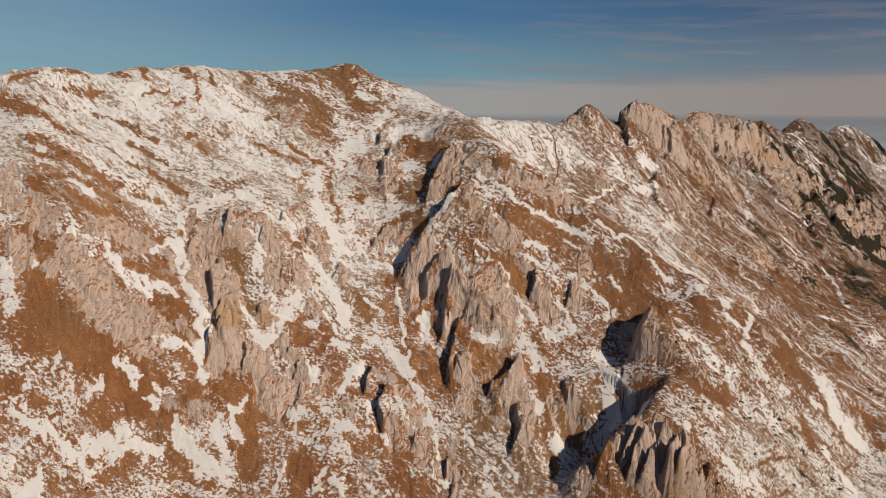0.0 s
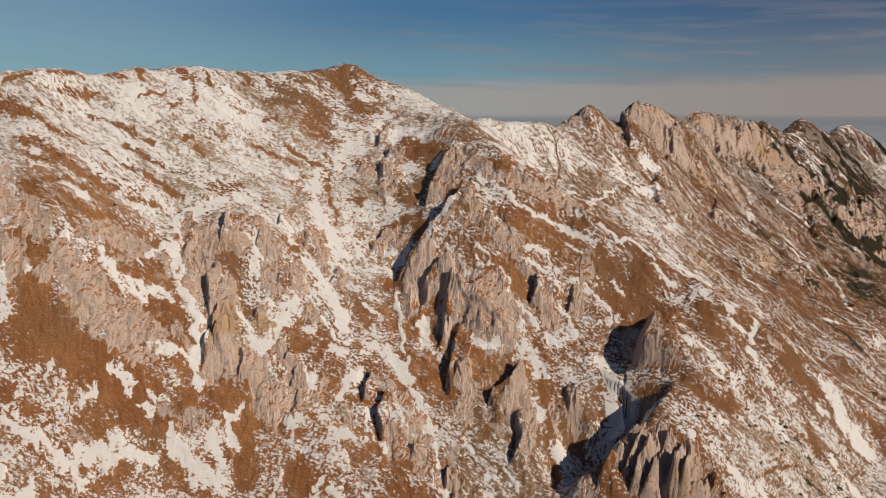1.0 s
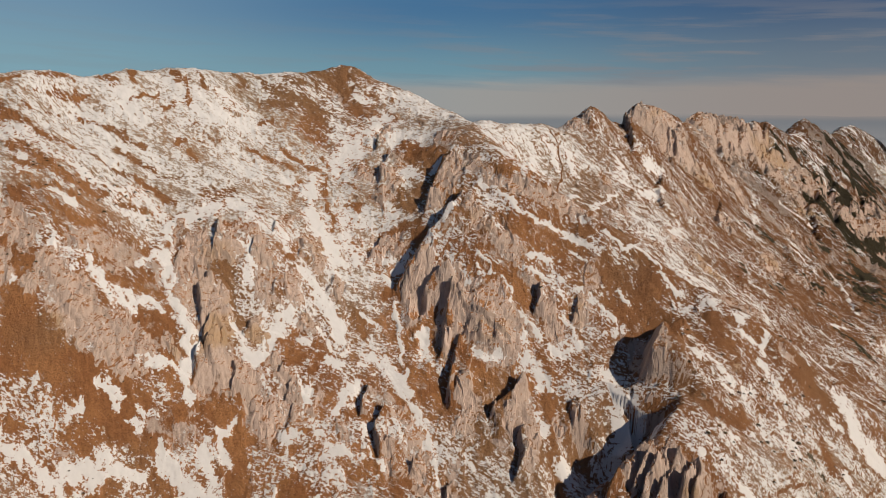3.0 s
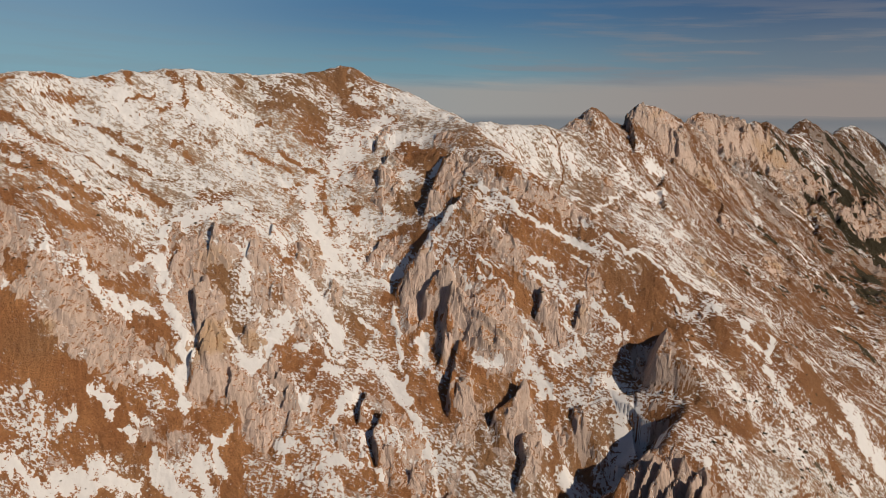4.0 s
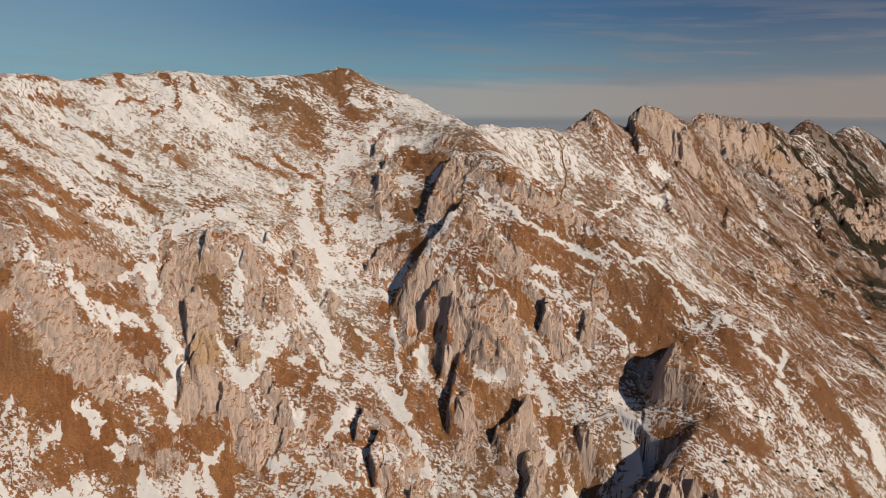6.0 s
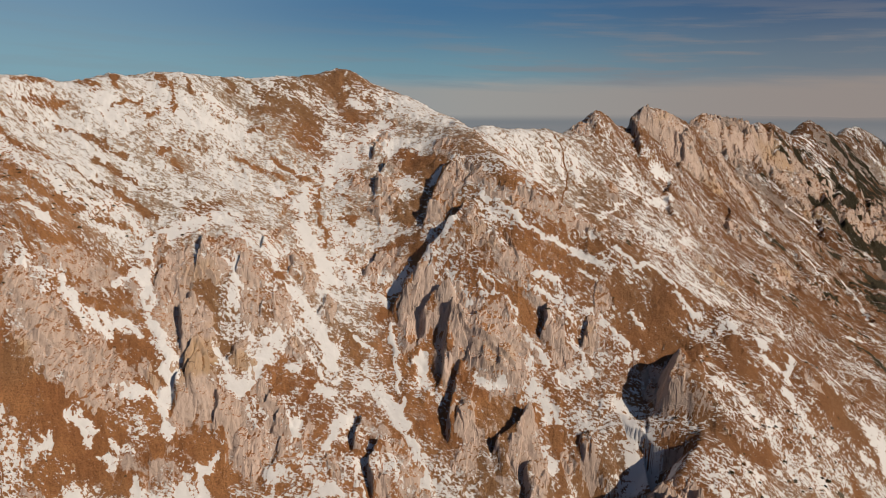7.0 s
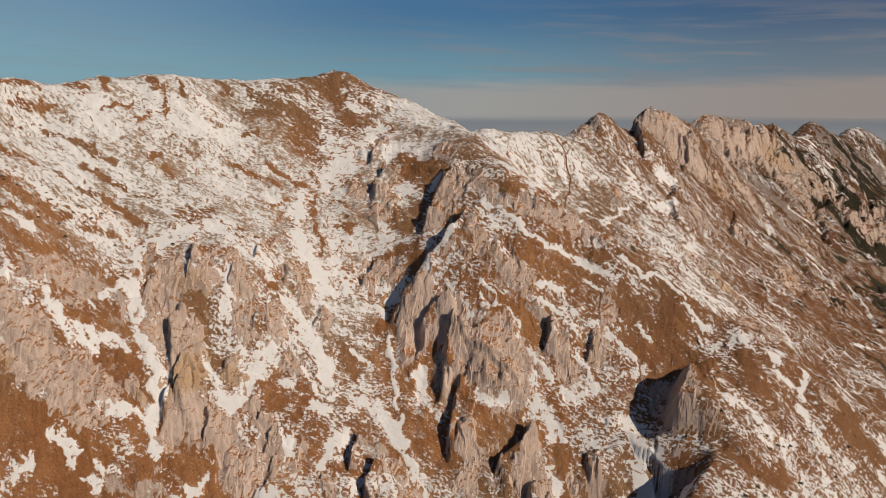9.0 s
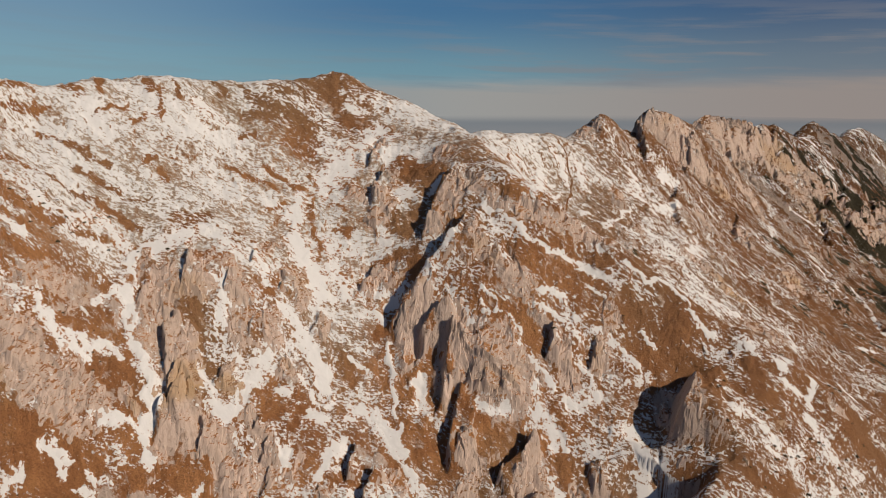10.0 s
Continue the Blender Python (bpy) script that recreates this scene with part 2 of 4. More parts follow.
def fbm(x, y, octaves, seed=0, gain=0.5):
    total, amp = np.zeros_like(x), 1.0
    for o in range(octaves):
        total = total + amp * value_noise(x * 2 ** o + 17.3 * o, y * 2 ** o - 9.1 * o, seed + o)
        amp *= gain
    return total


def crags(x, y, octaves, seed=0):
    """Ridged noise of 0 to about 1: sharp crests, rounded hollows."""
    total, amp = np.zeros_like(x), 0.55
    for o in range(octaves):
        n = value_noise(x * 2.1 ** o + 5.7 * o, y * 2.1 ** o + 3.3 * o, seed + o)
        total = total + amp * (1 - np.abs(n))
        amp *= 0.5
    return total


def facets(x, y, seed=0, tilt=0.9):
    """Broken rock: cells of random height and tilt with sharp steps between them, about -1 to 1."""
    fx, fy = np.floor(x), np.floor(y)
    best, res = np.full(x.shape, 9.0), np.zeros(x.shape)
    for i in (-1, 0, 1):
        for j in (-1, 0, 1):
            ix, iy = (fx + i).astype(np.int64), (fy + j).astype(np.int64)
            px, py = fx + i + hash2(ix, iy, seed), fy + j + hash2(ix, iy, seed + 7)
            d = (x - px) ** 2 + (y - py) ** 2
            h = 1.6 * hash2(ix, iy, seed + 13) - 0.8 + tilt * ((hash2(ix, iy, seed + 19) - 0.35) * 2 * (x - px) + (hash2(ix, iy, seed + 29) - 0.5) * 2 * (y - py))
            near = d < best
            best, res = np.where(near, d, best), np.where(near, h, res)
    return res


def beds(x, y, long, wide, turn=-38.0):
    """Plan coordinates along and across the beds, in units of their length and width."""
    c, s = math.cos(radians(turn)), math.sin(radians(turn))
    return (c * x + s * y) / long, (-s * x + c * y) / wide


def smooth(a, b, v):
    t = np.clip((v - a) / (b - a), 0, 1)
    return t * t * (3 - 2 * t)


def eased(x, y):
    """Plan coordinates that grow slower with distance, so that far rock breaks into larger pieces."""
    q = np.maximum(y, 480.0)
    return x * 480 / q, np.minimum(y, 480.0) + 480 * np.log(q / 480)


LINES = []


def fall_line(*points):
    LINES.append(points)


ridge_line = valley_line = foot_line = wall_line = fall_line

ridge_line((-520, 585, 420), (-487, 590, 424), (-450, 594, 430), (-405, 598, 434), (-387, 603, 436), (-372, 614, 441), (-357, 634, 442), (-340, 653, 440), (-315, 672, 448), (-287, 688, 448), (-266, 697, 450), (-235, 712, 449), (-214, 722, 448), (-181, 738, 447), (-152, 756, 450), (-128, 764, 455), (-108, 768, 457), (-95, 766, 452), (-82, 766, 445), (-56, 768, 435), (-23, 764, 421), (10, 700, 403), (26, 657, 396))
ridge_line((29, 611, 375), (45, 593, 369), (80, 579, 352), (109, 566, 333), (133, 554, 319), (158, 535, 302), (179, 521, 286), (207, 504, 271), (232, 484, 255), (250, 476, 245), (274, 471, 224), (296, 468, 203), (322, 463, 186), (347, 457, 169), (373, 445, 150))
fall_line((-469, 566, 400), (-428, 516, 360), (-397, 468, 313), (-373, 430, 270), (-354, 398, 232), (-337, 370, 197), (-320, 343, 166))
fall_line((-400, 580, 407), (-363, 521, 362), (-335, 471, 313), (-317, 435, 270), (-302, 405, 229), (-289, 379, 193), (-275, 351, 161))
fall_line((-340, 612, 412), (-301, 536, 363), (-276, 480, 313), (-261, 443, 268), (-250, 414, 226), (-240, 389, 187), (-228, 360, 154))
fall_line((-277, 660, 430), (-248, 579, 364), (-225, 514, 310), (-209, 465, 264), (-196, 427, 223), (-189, 400, 182), (-179, 370, 148))
fall_line((-202, 697, 428), (-180, 608, 360), (-156, 517, 308), (-147, 475, 260), (-139, 438, 217), (-132, 406, 178), (-124, 373, 146))
fall_line((-118, 739, 433), (-104, 641, 360), (-93, 557, 303), (-84, 492, 256), (-78, 445, 215), (-73, 405, 179), (-68, 372, 146))
fall_line((-59, 715, 408), (-51, 611, 344), (-47, 552, 290), (-43, 493, 246), (-40, 445, 209), (-37, 404, 177), (-35, 373, 146))
fall_line((-8, 642, 374), (-7, 551, 313), (-6, 501, 259), (-6, 452, 214), (-6, 409, 176), (-5, 371, 143))
fall_line((29, 571, 342), (26, 516, 292), (25, 476, 247), (24, 441, 206), (22, 406, 171), (21, 371, 143))
fall_line((68, 560, 338), (64, 511, 289), (60, 474, 245), (57, 439, 205), (54, 403, 172), (50, 369, 144))
fall_line((107, 547, 314), (99, 500, 273), (94, 465, 234), (89, 431, 200), (84, 396, 172), (79, 365, 147))
fall_line((150, 520, 290), (141, 481, 255), (133, 444, 225), (124, 407, 201), (118, 379, 177), (114, 359, 151))
fall_line((189, 491, 264), (176, 449, 240), (165, 416, 219), (157, 390, 197), (152, 370, 176), (149, 356, 153))
fall_line((233, 464, 239), (225, 441, 218), (217, 420, 199), (207, 397, 182), (200, 378, 166), (196, 364, 148))
fall_line((279, 462, 208), (272, 444, 192), (263, 426, 177), (255, 408, 164), (247, 392, 151), (241, 377, 138))
fall_line((323, 445, 164), (318, 435, 156), (312, 425, 148), (306, 414, 141), (299, 403, 134), (294, 393, 128))
foot_line((-334, 316, 145), (-232, 332, 132), (-117, 344, 122), (6, 345, 121), (127, 338, 127), (264, 360, 109), (396, 381, 92))
valley_line((92, 617, 332), (121, 604, 285), (145, 592, 271), (170, 573, 254), (191, 559, 238), (219, 542, 223), (244, 522, 207), (262, 514, 197), (286, 509, 176), (308, 506, 155), (334, 501, 138), (359, 495, 121), (385, 483, 102))
valley_line((-487, 668, 379), (-415, 682, 378), (-355, 721, 386), (-283, 749, 391), (-206, 785, 390), (-121, 832, 399), (-62, 832, 376))
fall_line((52, 850, 385), (57, 838, 377))
fall_line((124, 873, 357), (130, 828, 323), (133, 773, 300))
fall_line((210, 930, 354), (198, 850, 313), (184, 749, 269))
fall_line((280, 988, 351), (253, 868, 296), (230, 751, 248))
fall_line((336, 1041, 349), (322, 932, 288), (293, 814, 243), (269, 717, 208))
fall_line((472, 1296, 388), (466, 1192, 320), (438, 1057, 254), (390, 889, 212), (340, 737, 174))
fall_line((565, 1340, 316), (553, 1218, 243), (487, 998, 198), (444, 848, 165), (399, 722, 129))
fall_line((638, 1357, 255), (603, 1175, 195), (553, 992, 153), (521, 863, 118), (452, 699, 88))
fall_line((825, 1384, 133), (750, 1198, 101), (611, 926, 98), (555, 795, 78), (490, 668, 53))
fall_line((967, 1435, 76), (810, 1148, 70), (682, 922, 63), (611, 780, 36))
ridge_line((50, 872, 395), (91, 900, 390), (130, 925, 392), (175, 970, 385), (190, 985, 397), (217, 1010, 407), (246, 1040, 401), (278, 1075, 394), (303, 1110, 390))
ridge_line((339, 1216, 410), (355, 1222, 418), (372, 1228, 424), (399, 1234, 417), (446, 1275, 405), (486, 1310, 387))
valley_line((286, 1150, 389), (323, 1205, 385))
ridge_line((502, 1330, 381), (565, 1340, 316), (638, 1357, 255), (708, 1340, 197), (825, 1384, 133), (967, 1435, 76), (1061, 1411, 35))
valley_line((562, 1480, 231), (625, 1490, 166), (698, 1507, 105), (768, 1490, 47), (885, 1534, -17), (1027, 1585, -74), (1121, 1561, -115))
valley_line((70, 1000, 283), (102, 1027, 282), (141, 1053, 280), (201, 1094, 273), (243, 1156, 287), (290, 1203, 286), (329, 1260, 295), (384, 1330, 301), (467, 1434, 298), (514, 1465, 275))
ridge_line((906, 2420, 379), (967, 2470, 402), (1043, 2560, 391), (1146, 2640, 380), (1267, 2740, 365), (1350, 2800, 376), (1426, 2850, 363), (1545, 2950, 316), (1722, 3150, 357), (1889, 3280, 324), (2138, 3550, 315), (2319, 3720, 333), (2490, 3850, 294), (2715, 4050, 239), (2965, 4300, 211), (3468, 4588, 166))
fall_line((2463, 3650, 140), (2119, 3350, 221), (1709, 2950, 250))
fall_line((2751, 3700, 88), (2897, 4000, 98))
fall_line((1087, 2429, 259), (1069, 2178, 99))
fall_line((1328, 2598, 204), (1249, 2242, 29))
fall_line((1537, 2666, 128), (1404, 2241, -74))
fall_line((1939, 2946, 73), (1629, 2312, -176))
fall_line((2385, 3211, -43), (1882, 2438, -254))
valley_line((1026, 2726, 24), (1193, 2910, 39), (1505, 3180, 4), (1683, 3296, -54), (1861, 3511, -40), (2049, 3639, -66), (2499, 4083, -56), (2949, 4402, -114), (3618, 4938, -184))
valley_line((-3000, 900, 100), (-900, 760, 330))
valley_line((-3000, 4400, -500), (-1500, 4400, -500), (0, 4400, -500), (1200, 4500, -450))
valley_line((-1500, 1500, -50), (-700, 1250, 60), (-200, 1300, 80), (150, 1500, 80), (500, 1900, 50))
ridge_line((-1600, 420, 260), (-900, 420, 260))
foot_line((900, 560, -60), (1600, 900, -120))
foot_line((-400, 60, -60), (0, 60, -60), (400, 60, -80))
foot_line((-150, -95, -90), (0, -95, -90), (150, -95, -100))
foot_line((-900, 100, -40), (900, 100, -200))
wall_line((334, 1178, 365), (329, 1146, 332))
wall_line((366, 1179, 367), (361, 1146, 332))
wall_line((397, 1178, 365), (391, 1145, 326))
wall_line((425, 1176, 354), (419, 1142, 314))
wall_line((445, 1171, 332), (439, 1138, 296))


def flat(x, y):
    """The plan, drawn in so that far land counts for less."""
    q = np.maximum(y, -100) + 150
    return np.stack([600 * x / q, 600 * np.log(q / 600)], -1)


def build_base():
    pts = []
    for line in LINES:
        for a, b in zip(line, line[1:]):
            a, b = np.array(a, float), np.array(b, float)
            fa, fb = flat(a[0], a[1]), flat(b[0], b[1])
            n = max(1, int(np.linalg.norm(fa - fb) / 32))
            pts += [a + (b - a) * i / n for i in range(n)]
        pts.append(np.array(line[-1], float))
    pts = np.array(pts)
    c = flat(pts[:, 0], pts[:, 1])
    far = pts[:, 1] + 150
    k = np.sqrt(((c[:, None] - c[None]) ** 2).sum(2) + 150) - np.diag(0.2 + 0 * far)
    q = np.c_[np.ones(len(c)), c / 600]
    m = np.block([[k, q], [q.T, np.zeros((3, 3))]])
    w = np.linalg.solve(m, np.r_[(pts[:, 2] - 400) / far, np.zeros(3)])
    return c, w


CENTRES, WEIGHTS = build_base()
GU, GV = np.linspace(-1500, 1500, 620), np.linspace(-420, 1250, 560)


def build_table():
    gu, gv = np.meshgrid(GU, GV, indexing="ij")
    p = np.stack([gu.ravel(), gv.ravel()], 1)
    res = np.empty(len(p))
    for i in range(0, len(p), 40000):
        s = p[i:i + 40000]
        r = np.sqrt((s[:, None, 0] - CENTRES[None, :, 0]) ** 2 + (s[:, None, 1] - CENTRES[None, :, 1]) ** 2 + 150)
        res[i:i + 40000] = r @ WEIGHTS[:-3] + WEIGHTS[-3] + s @ WEIGHTS[-2:] / 600
    return res.reshape(gu.shape)


TABLE = build_table()


def base_height(x, y):
    f = flat(x, y)
    a = np.clip((f[..., 0] - GU[0]) / (GU[1] - GU[0]), 0, len(GU) - 1.001)
    b = np.clip((f[..., 1] - GV[0]) / (GV[1] - GV[0]), 0, len(GV) - 1.001)
    i, j = a.astype(int), b.astype(int)
    s, t = a - i, b - j
    z = TABLE[i, j] * (1 - s) * (1 - t) + TABLE[i + 1, j] * s * (1 - t) + TABLE[i, j + 1] * (1 - s) * t + TABLE[i + 1, j + 1] * s * t
    return 400 + z * (np.maximum(y, -100) + 150)


def along(line, x, y):
    """Distance from a plan polyline, the side (plus: to its left as one goes down it), and how far along, 0 to 1."""
    best, side, where = np.full(x.shape, 1e9), np.zeros(x.shape), np.zeros(x.shape)
    lens = [math.dist(a[:2], b[:2]) for a, b in zip(line, line[1:])]
    total, gone = sum(lens), 0.0
    for a, b, ln in zip(line, line[1:], lens):
        dx, dy = b[0] - a[0], b[1] - a[1]
        t = np.clip(((x - a[0]) * dx + (y - a[1]) * dy) / (ln * ln), 0, 1)
        d = np.hypot(x - a[0] - t * dx, y - a[1] - t * dy)
        near = d < best
        best = np.where(near, d, best)
        side = np.where(near, np.sign(dx * (y - a[1]) - dy * (x - a[0])), side)
        where = np.where(near, (gone + t * ln) / total, where)
        gone += ln
    return best, side, where


RIBS, ROCKS, SNOWS, BARES, COVERS, SCRUB_AND_SHADE = [], [], [], [], [], []


def rib(height, steep, gentle, *line):
    """A rock rib: crest line from the top down, a steep face on the shaded western side, a gentler back."""
    RIBS.append((height, steep, gentle, line))


def rock(width, amount, *line):
    ROCKS.append((width, amount, line))


def snow(width, amount, *line):
    SNOWS.append((width, amount, line))


def bare(width, amount, *line):
    """Brown grass that the thin snow leaves free."""
    BARES.append((width, amount, line))


def cover(x, y, rx, ry, amount):
    """How much of the ground the thin snow covers round a place."""
    COVERS.append((x, y, rx, ry, amount))


def scrub_and_shade(x, y, rx, ry, amount):
    """Where dwarf pine grows in mats, and where far walls get their shade painted dark."""
    SCRUB_AND_SHADE.append((x, y, rx, ry, amount))


rib(12, 4, 18, (21, 618), (9, 616), (1, 605), (-10, 586), (-11, 566))
rib(17, 4, 26, (28, 576), (16, 565), (3, 548), (-12, 537), (-24, 528), (-34, 517), (-39, 508))
rib(12, 3, 18, (8, 516), (2, 513), (-7, 512), (-12, 506), (-10, 496))
rib(14, 5, 20, (8, 504), (4, 491), (0, 477), (4, 466))
rib(13, 3, 16, (12, 477), (9, 465), (6, 449), (5, 437))
rib(10, 3, 16, (76, 501), (74, 492), (70, 482))
rib(8, 3, 14, (104, 493), (100, 486), (100, 480))
rib(12, 4, 16, (57, 450), (51, 443), (42, 436), (32, 429))
rib(9, 4, 13, (58, 427), (54, 418), (54, 407), (49, 396))
rib(8, 3, 11, (90, 438), (90, 430), (88, 425))
rib(7, 2, 12, (-202, 508), (-203, 500), (-202, 496))
rib(9, 2.5, 14, (-179, 495), (-181, 483), (-175, 467), (-172, 461))
rib(11, 3, 18, (-167, 471), (-169, 463), (-170, 455), (-174, 445), (-174, 435))
rib(8, 2.5, 16, (-157, 460), (-163, 453), (-168, 448))
rib(6, 2, 12, (-181, 530), (-179, 518), (-176, 505))
rib(7, 2, 13, (-147, 449), (-147, 440), (-147, 434))
rib(5, 2, 11, (-115, 454), (-117, 446))
rib(5, 2, 11, (-107, 446), (-108, 435))
rib(9, 3, 14, (-52, 449), (-54, 441), (-55, 429))
rib(10, 3, 14, (-38, 436), (-43, 427), (-44, 417), (-41, 407))
rib(8, 3, 11, (7, 401), (4, 394), (4, 388))
rib(5, 2, 11, (-19, 410), (-21, 400))
rib(7, 2.5, 12, (-56, 693), (-61, 668), (-67, 650))
rib(8, 3, 13, (-50, 649), (-55, 631), (-60, 605))
rib(7, 3, 14, (-47, 563), (-56, 552), (-61, 542))
rib(5, 2, 11, (-148, 518), (-149, 507))
rib(5, 2, 10, (-87, 519), (-89, 502))
rib(4, 2, 9, (-73, 427), (-75, 423))
rib(3, 1, 8, (10, 494), (23, 484), (38, 475), (53, 465))
rib(4, 3, 18, (36, 597), (62, 572), (89, 567), (182, 791))
rib(6, 3, 24, (12, 477), (33, 466), (54, 464))
rib(4, 2, 14, (-265, 448), (-249, 442))
rib(4, 2, 14, (-140, 547), (-139, 532))
rib(5, 2, 12, (-115, 538), (-114, 521))
rib(4, 2, 12, (-128, 499), (-128, 488))
rib(5, 2, 14, (-144, 471), (-145, 463))
rib(3, 2, 12, (47, 547), (60, 521))
rib(8, 6, 26, (413, 1196), (402, 1169), (392, 1147))
rib(7, 4, 16, (1103, 2442), (1036, 2302))
rib(7, 4, 16, (1310, 2661), (1269, 2582))
rib(8, 4, 18, (1253, 2678), (1191, 2554))
rib(20, 6, 60, (335, 1205), (297, 1061), (288, 1009), (283, 974))
rib(23, 14, 40, (177, 471), (170, 465), (161, 455), (152, 443), (145, 429))
rib(40, 26, 62, (178, 426), (172, 407), (153, 389), (138, 386), (124, 382), (110, 375), (98, 367))
rib(12, 3, 7, (129, 385), (121, 377), (113, 370))
rib(12, 3, 7, (135, 382), (126, 372), (119, 364))
rib(12, 3, 8, (148, 384), (139, 372), (123, 359))
rib(14, 5, 10, (156, 378), (150, 371), (141, 361))
rib(12, 3, 7, (150, 370), (143, 363), (136, 356))
rib(12, 3, 7, (160, 374), (153, 365), (147, 357))
rib(12, 3, 7, (169, 370), (161, 363), (155, 358))
rib(13, 5, 12, (177, 372), (172, 366), (168, 360))
rib(8, 3, 10, (109, 382), (101, 376), (96, 369))
rib(12, 6, 24, (448, 1242), (384, 1099), (353, 1008))
rib(10, 16, 30, (237, 1034), (216, 1001), (199, 961))
rib(9, 6, 26, (337, 996), (314, 933), (301, 877))
rib(9, 6, 26, (483, 1116), (426, 985))
rib(5, 12, 34, (628, 1135), (541, 978), (511, 901))
rib(5, 12, 34, (680, 1146), (585, 987), (542, 892))
rib(24, 45, 90, (1028, 2551), (966, 2461), (921, 2373))
rib(20, 20, 80, (1331, 2807), (1214, 2621), (1127, 2441))
rib(22, 45, 70, (1778, 3244), (1683, 3106), (1594, 2951))
rib(24, 26, 60, (1089, 2555), (1023, 2413), (991, 2299))
rib(24, 26, 60, (1141, 2564), (1072, 2420), (1037, 2304))
rib(24, 26, 60, (1385, 2807), (1295, 2635), (1244, 2494))
rib(24, 26, 60, (1393, 2737), (1300, 2564), (1244, 2417))
rib(24, 26, 60, (1548, 2639), (1451, 2480), (1396, 2353))
rib(24, 26, 60, (1770, 2850), (1651, 2663), (1586, 2525))
rib(24, 26, 60, (1686, 2656), (1588, 2507), (1532, 2386))
rib(24, 26, 60, (1992, 2986), (1863, 2797), (1797, 2664))
rib(24, 26, 60, (1875, 2748), (1776, 2607), (1702, 2466))
rib(24, 26, 60, (1459, 2426), (1376, 2294), (1328, 2185))
rib(10, 26, 70, (1632, 2834), (1521, 2570), (1477, 2391))
rib(12, 26, 70, (1700, 2812), (1599, 2574), (1558, 2406))
rib(13, 26, 70, (1801, 2822), (1708, 2607), (1661, 2436))
rib(14, 26, 70, (1981, 2959), (1881, 2740), (1821, 2551))
rib(14, 26, 70, (1949, 2791), (1851, 2586), (1779, 2392))
rib(11, 26, 70, (1577, 2457), (1505, 2283), (1459, 2125))
rib(10, 26, 70, (1482, 2484), (1415, 2308), (1380, 2157))
rib(6, 14, 34, (813, 1284), (714, 1110), (636, 960))
rib(6, 14, 34, (870, 1306), (760, 1122), (670, 963))
rib(6, 14, 34, (880, 1264), (766, 1082), (692, 952))
rib(5, 14, 34, (709, 1030), (631, 901), (604, 840))
rib(5, 14, 34, (704, 1069), (625, 935), (580, 843))
rib(4, 14, 34, (740, 1267), (669, 1126), (606, 991))
rib(4, 14, 34, (678, 1269), (610, 1123), (563, 1003))
rock(9.1, 1, (-350, 510), (-336, 494), (-318, 487), (-305, 479))
rock(8.6, 1, (-322, 465), (-312, 458))
rock(9.9, .9, (-316, 484), (-302, 481))
rock(12.0, 1.2, (-284, 470), (-271, 459), (-258, 452))
rock(13.3, 1.2, (-254, 451), (-242, 446), (-228, 439))
rock(8.1, 1.2, (-232, 435), (-223, 432))
rock(7.4, 1, (-261, 443), (-245, 437))
rock(5.1, 1, (-293, 453), (-290, 456))
rock(9.0, .9, (-270, 486), (-253, 490), (-243, 484))
rock(7.3, .5, (-244, 493), (-223, 495), (-211, 486))
rock(8.3, .7, (-219, 448), (-206, 445))
rock(4.6, 1, (-196, 452), (-189, 447))
rock(5.3, 1, (-212, 524), (-213, 512))
rock(7.2, 1, (-203, 500), (-195, 482), (-188, 472))
rock(10.7, 1, (-191, 505), (-179, 487), (-173, 474), (-172, 461))
rock(6.7, 1, (-195, 513), (-190, 518))
rock(10.6, 1, (-176, 528), (-166, 509))
rock(9.7, 1, (-157, 528), (-147, 523))
rock(8.5, 1, (-144, 514), (-139, 510))
rock(7.1, 1, (-130, 546), (-134, 555))
rock(7.9, 1, (-107, 540), (-102, 524))
rock(8.2, 1, (-138, 496), (-135, 490))
rock(10.1, 1, (-119, 499), (-115, 492))
rock(7.8, 1, (-137, 469), (-132, 464))
rock(8.8, 1, (-171, 481), (-169, 474), (-160, 463))
rock(11.6, 1.1, (-164, 447), (-151, 444))
rock(6.2, 1, (-102, 478), (-95, 476))
rock(5.7, 1, (-82, 515), (-84, 506))
rock(9.2, 1, (-52, 553), (-54, 545), (-42, 556))
rock(5.0, 1, (-19, 539), (-24, 535))
rock(6.1, 1, (-7, 552), (-9, 549))
rock(11.4, 1.1, (-14, 519), (-25, 511), (-20, 498))
rock(6.6, 1, (-4, 517), (3, 503))
rock(6.3, 1, (-4, 490), (3, 470))
rock(5.5, 1, (-119, 453), (-114, 447))
rock(5.6, 1, (-68, 678), (-58, 663), (-56, 681))
rock(7.9, 1, (-52, 617), (-44, 609), (-53, 599))
rock(6.9, .9, (-74, 625), (-65, 616))
rock(6.9, .8, (-44, 635), (-40, 622))
rock(7.1, .9, (-5, 648), (9, 640))
rock(8.0, .6, (-116, 728), (-108, 717))
rock(9.8, 1.1, (-7, 574), (1, 585), (8, 595), (15, 603))
rock(7.8, 1, (24, 596), (44, 574), (69, 565), (98, 560), (123, 556))
rock(8.6, .6, (122, 550), (202, 781))
rock(7.9, .8, (23, 552), (32, 540), (44, 529), (55, 519))
rock(18.8, 1.3, (23, 490), (34, 480), (47, 472))
rock(11.2, 1.2, (7, 508), (14, 498))
rock(5.6, .6, (63, 504), (72, 500))
rock(7.2, .9, (77, 489), (83, 478))
rock(5.9, .9, (107, 490), (103, 480))
rock(5.7, .7, (115, 512), (119, 506))
rock(11.8, 1, (145, 461), (149, 442))
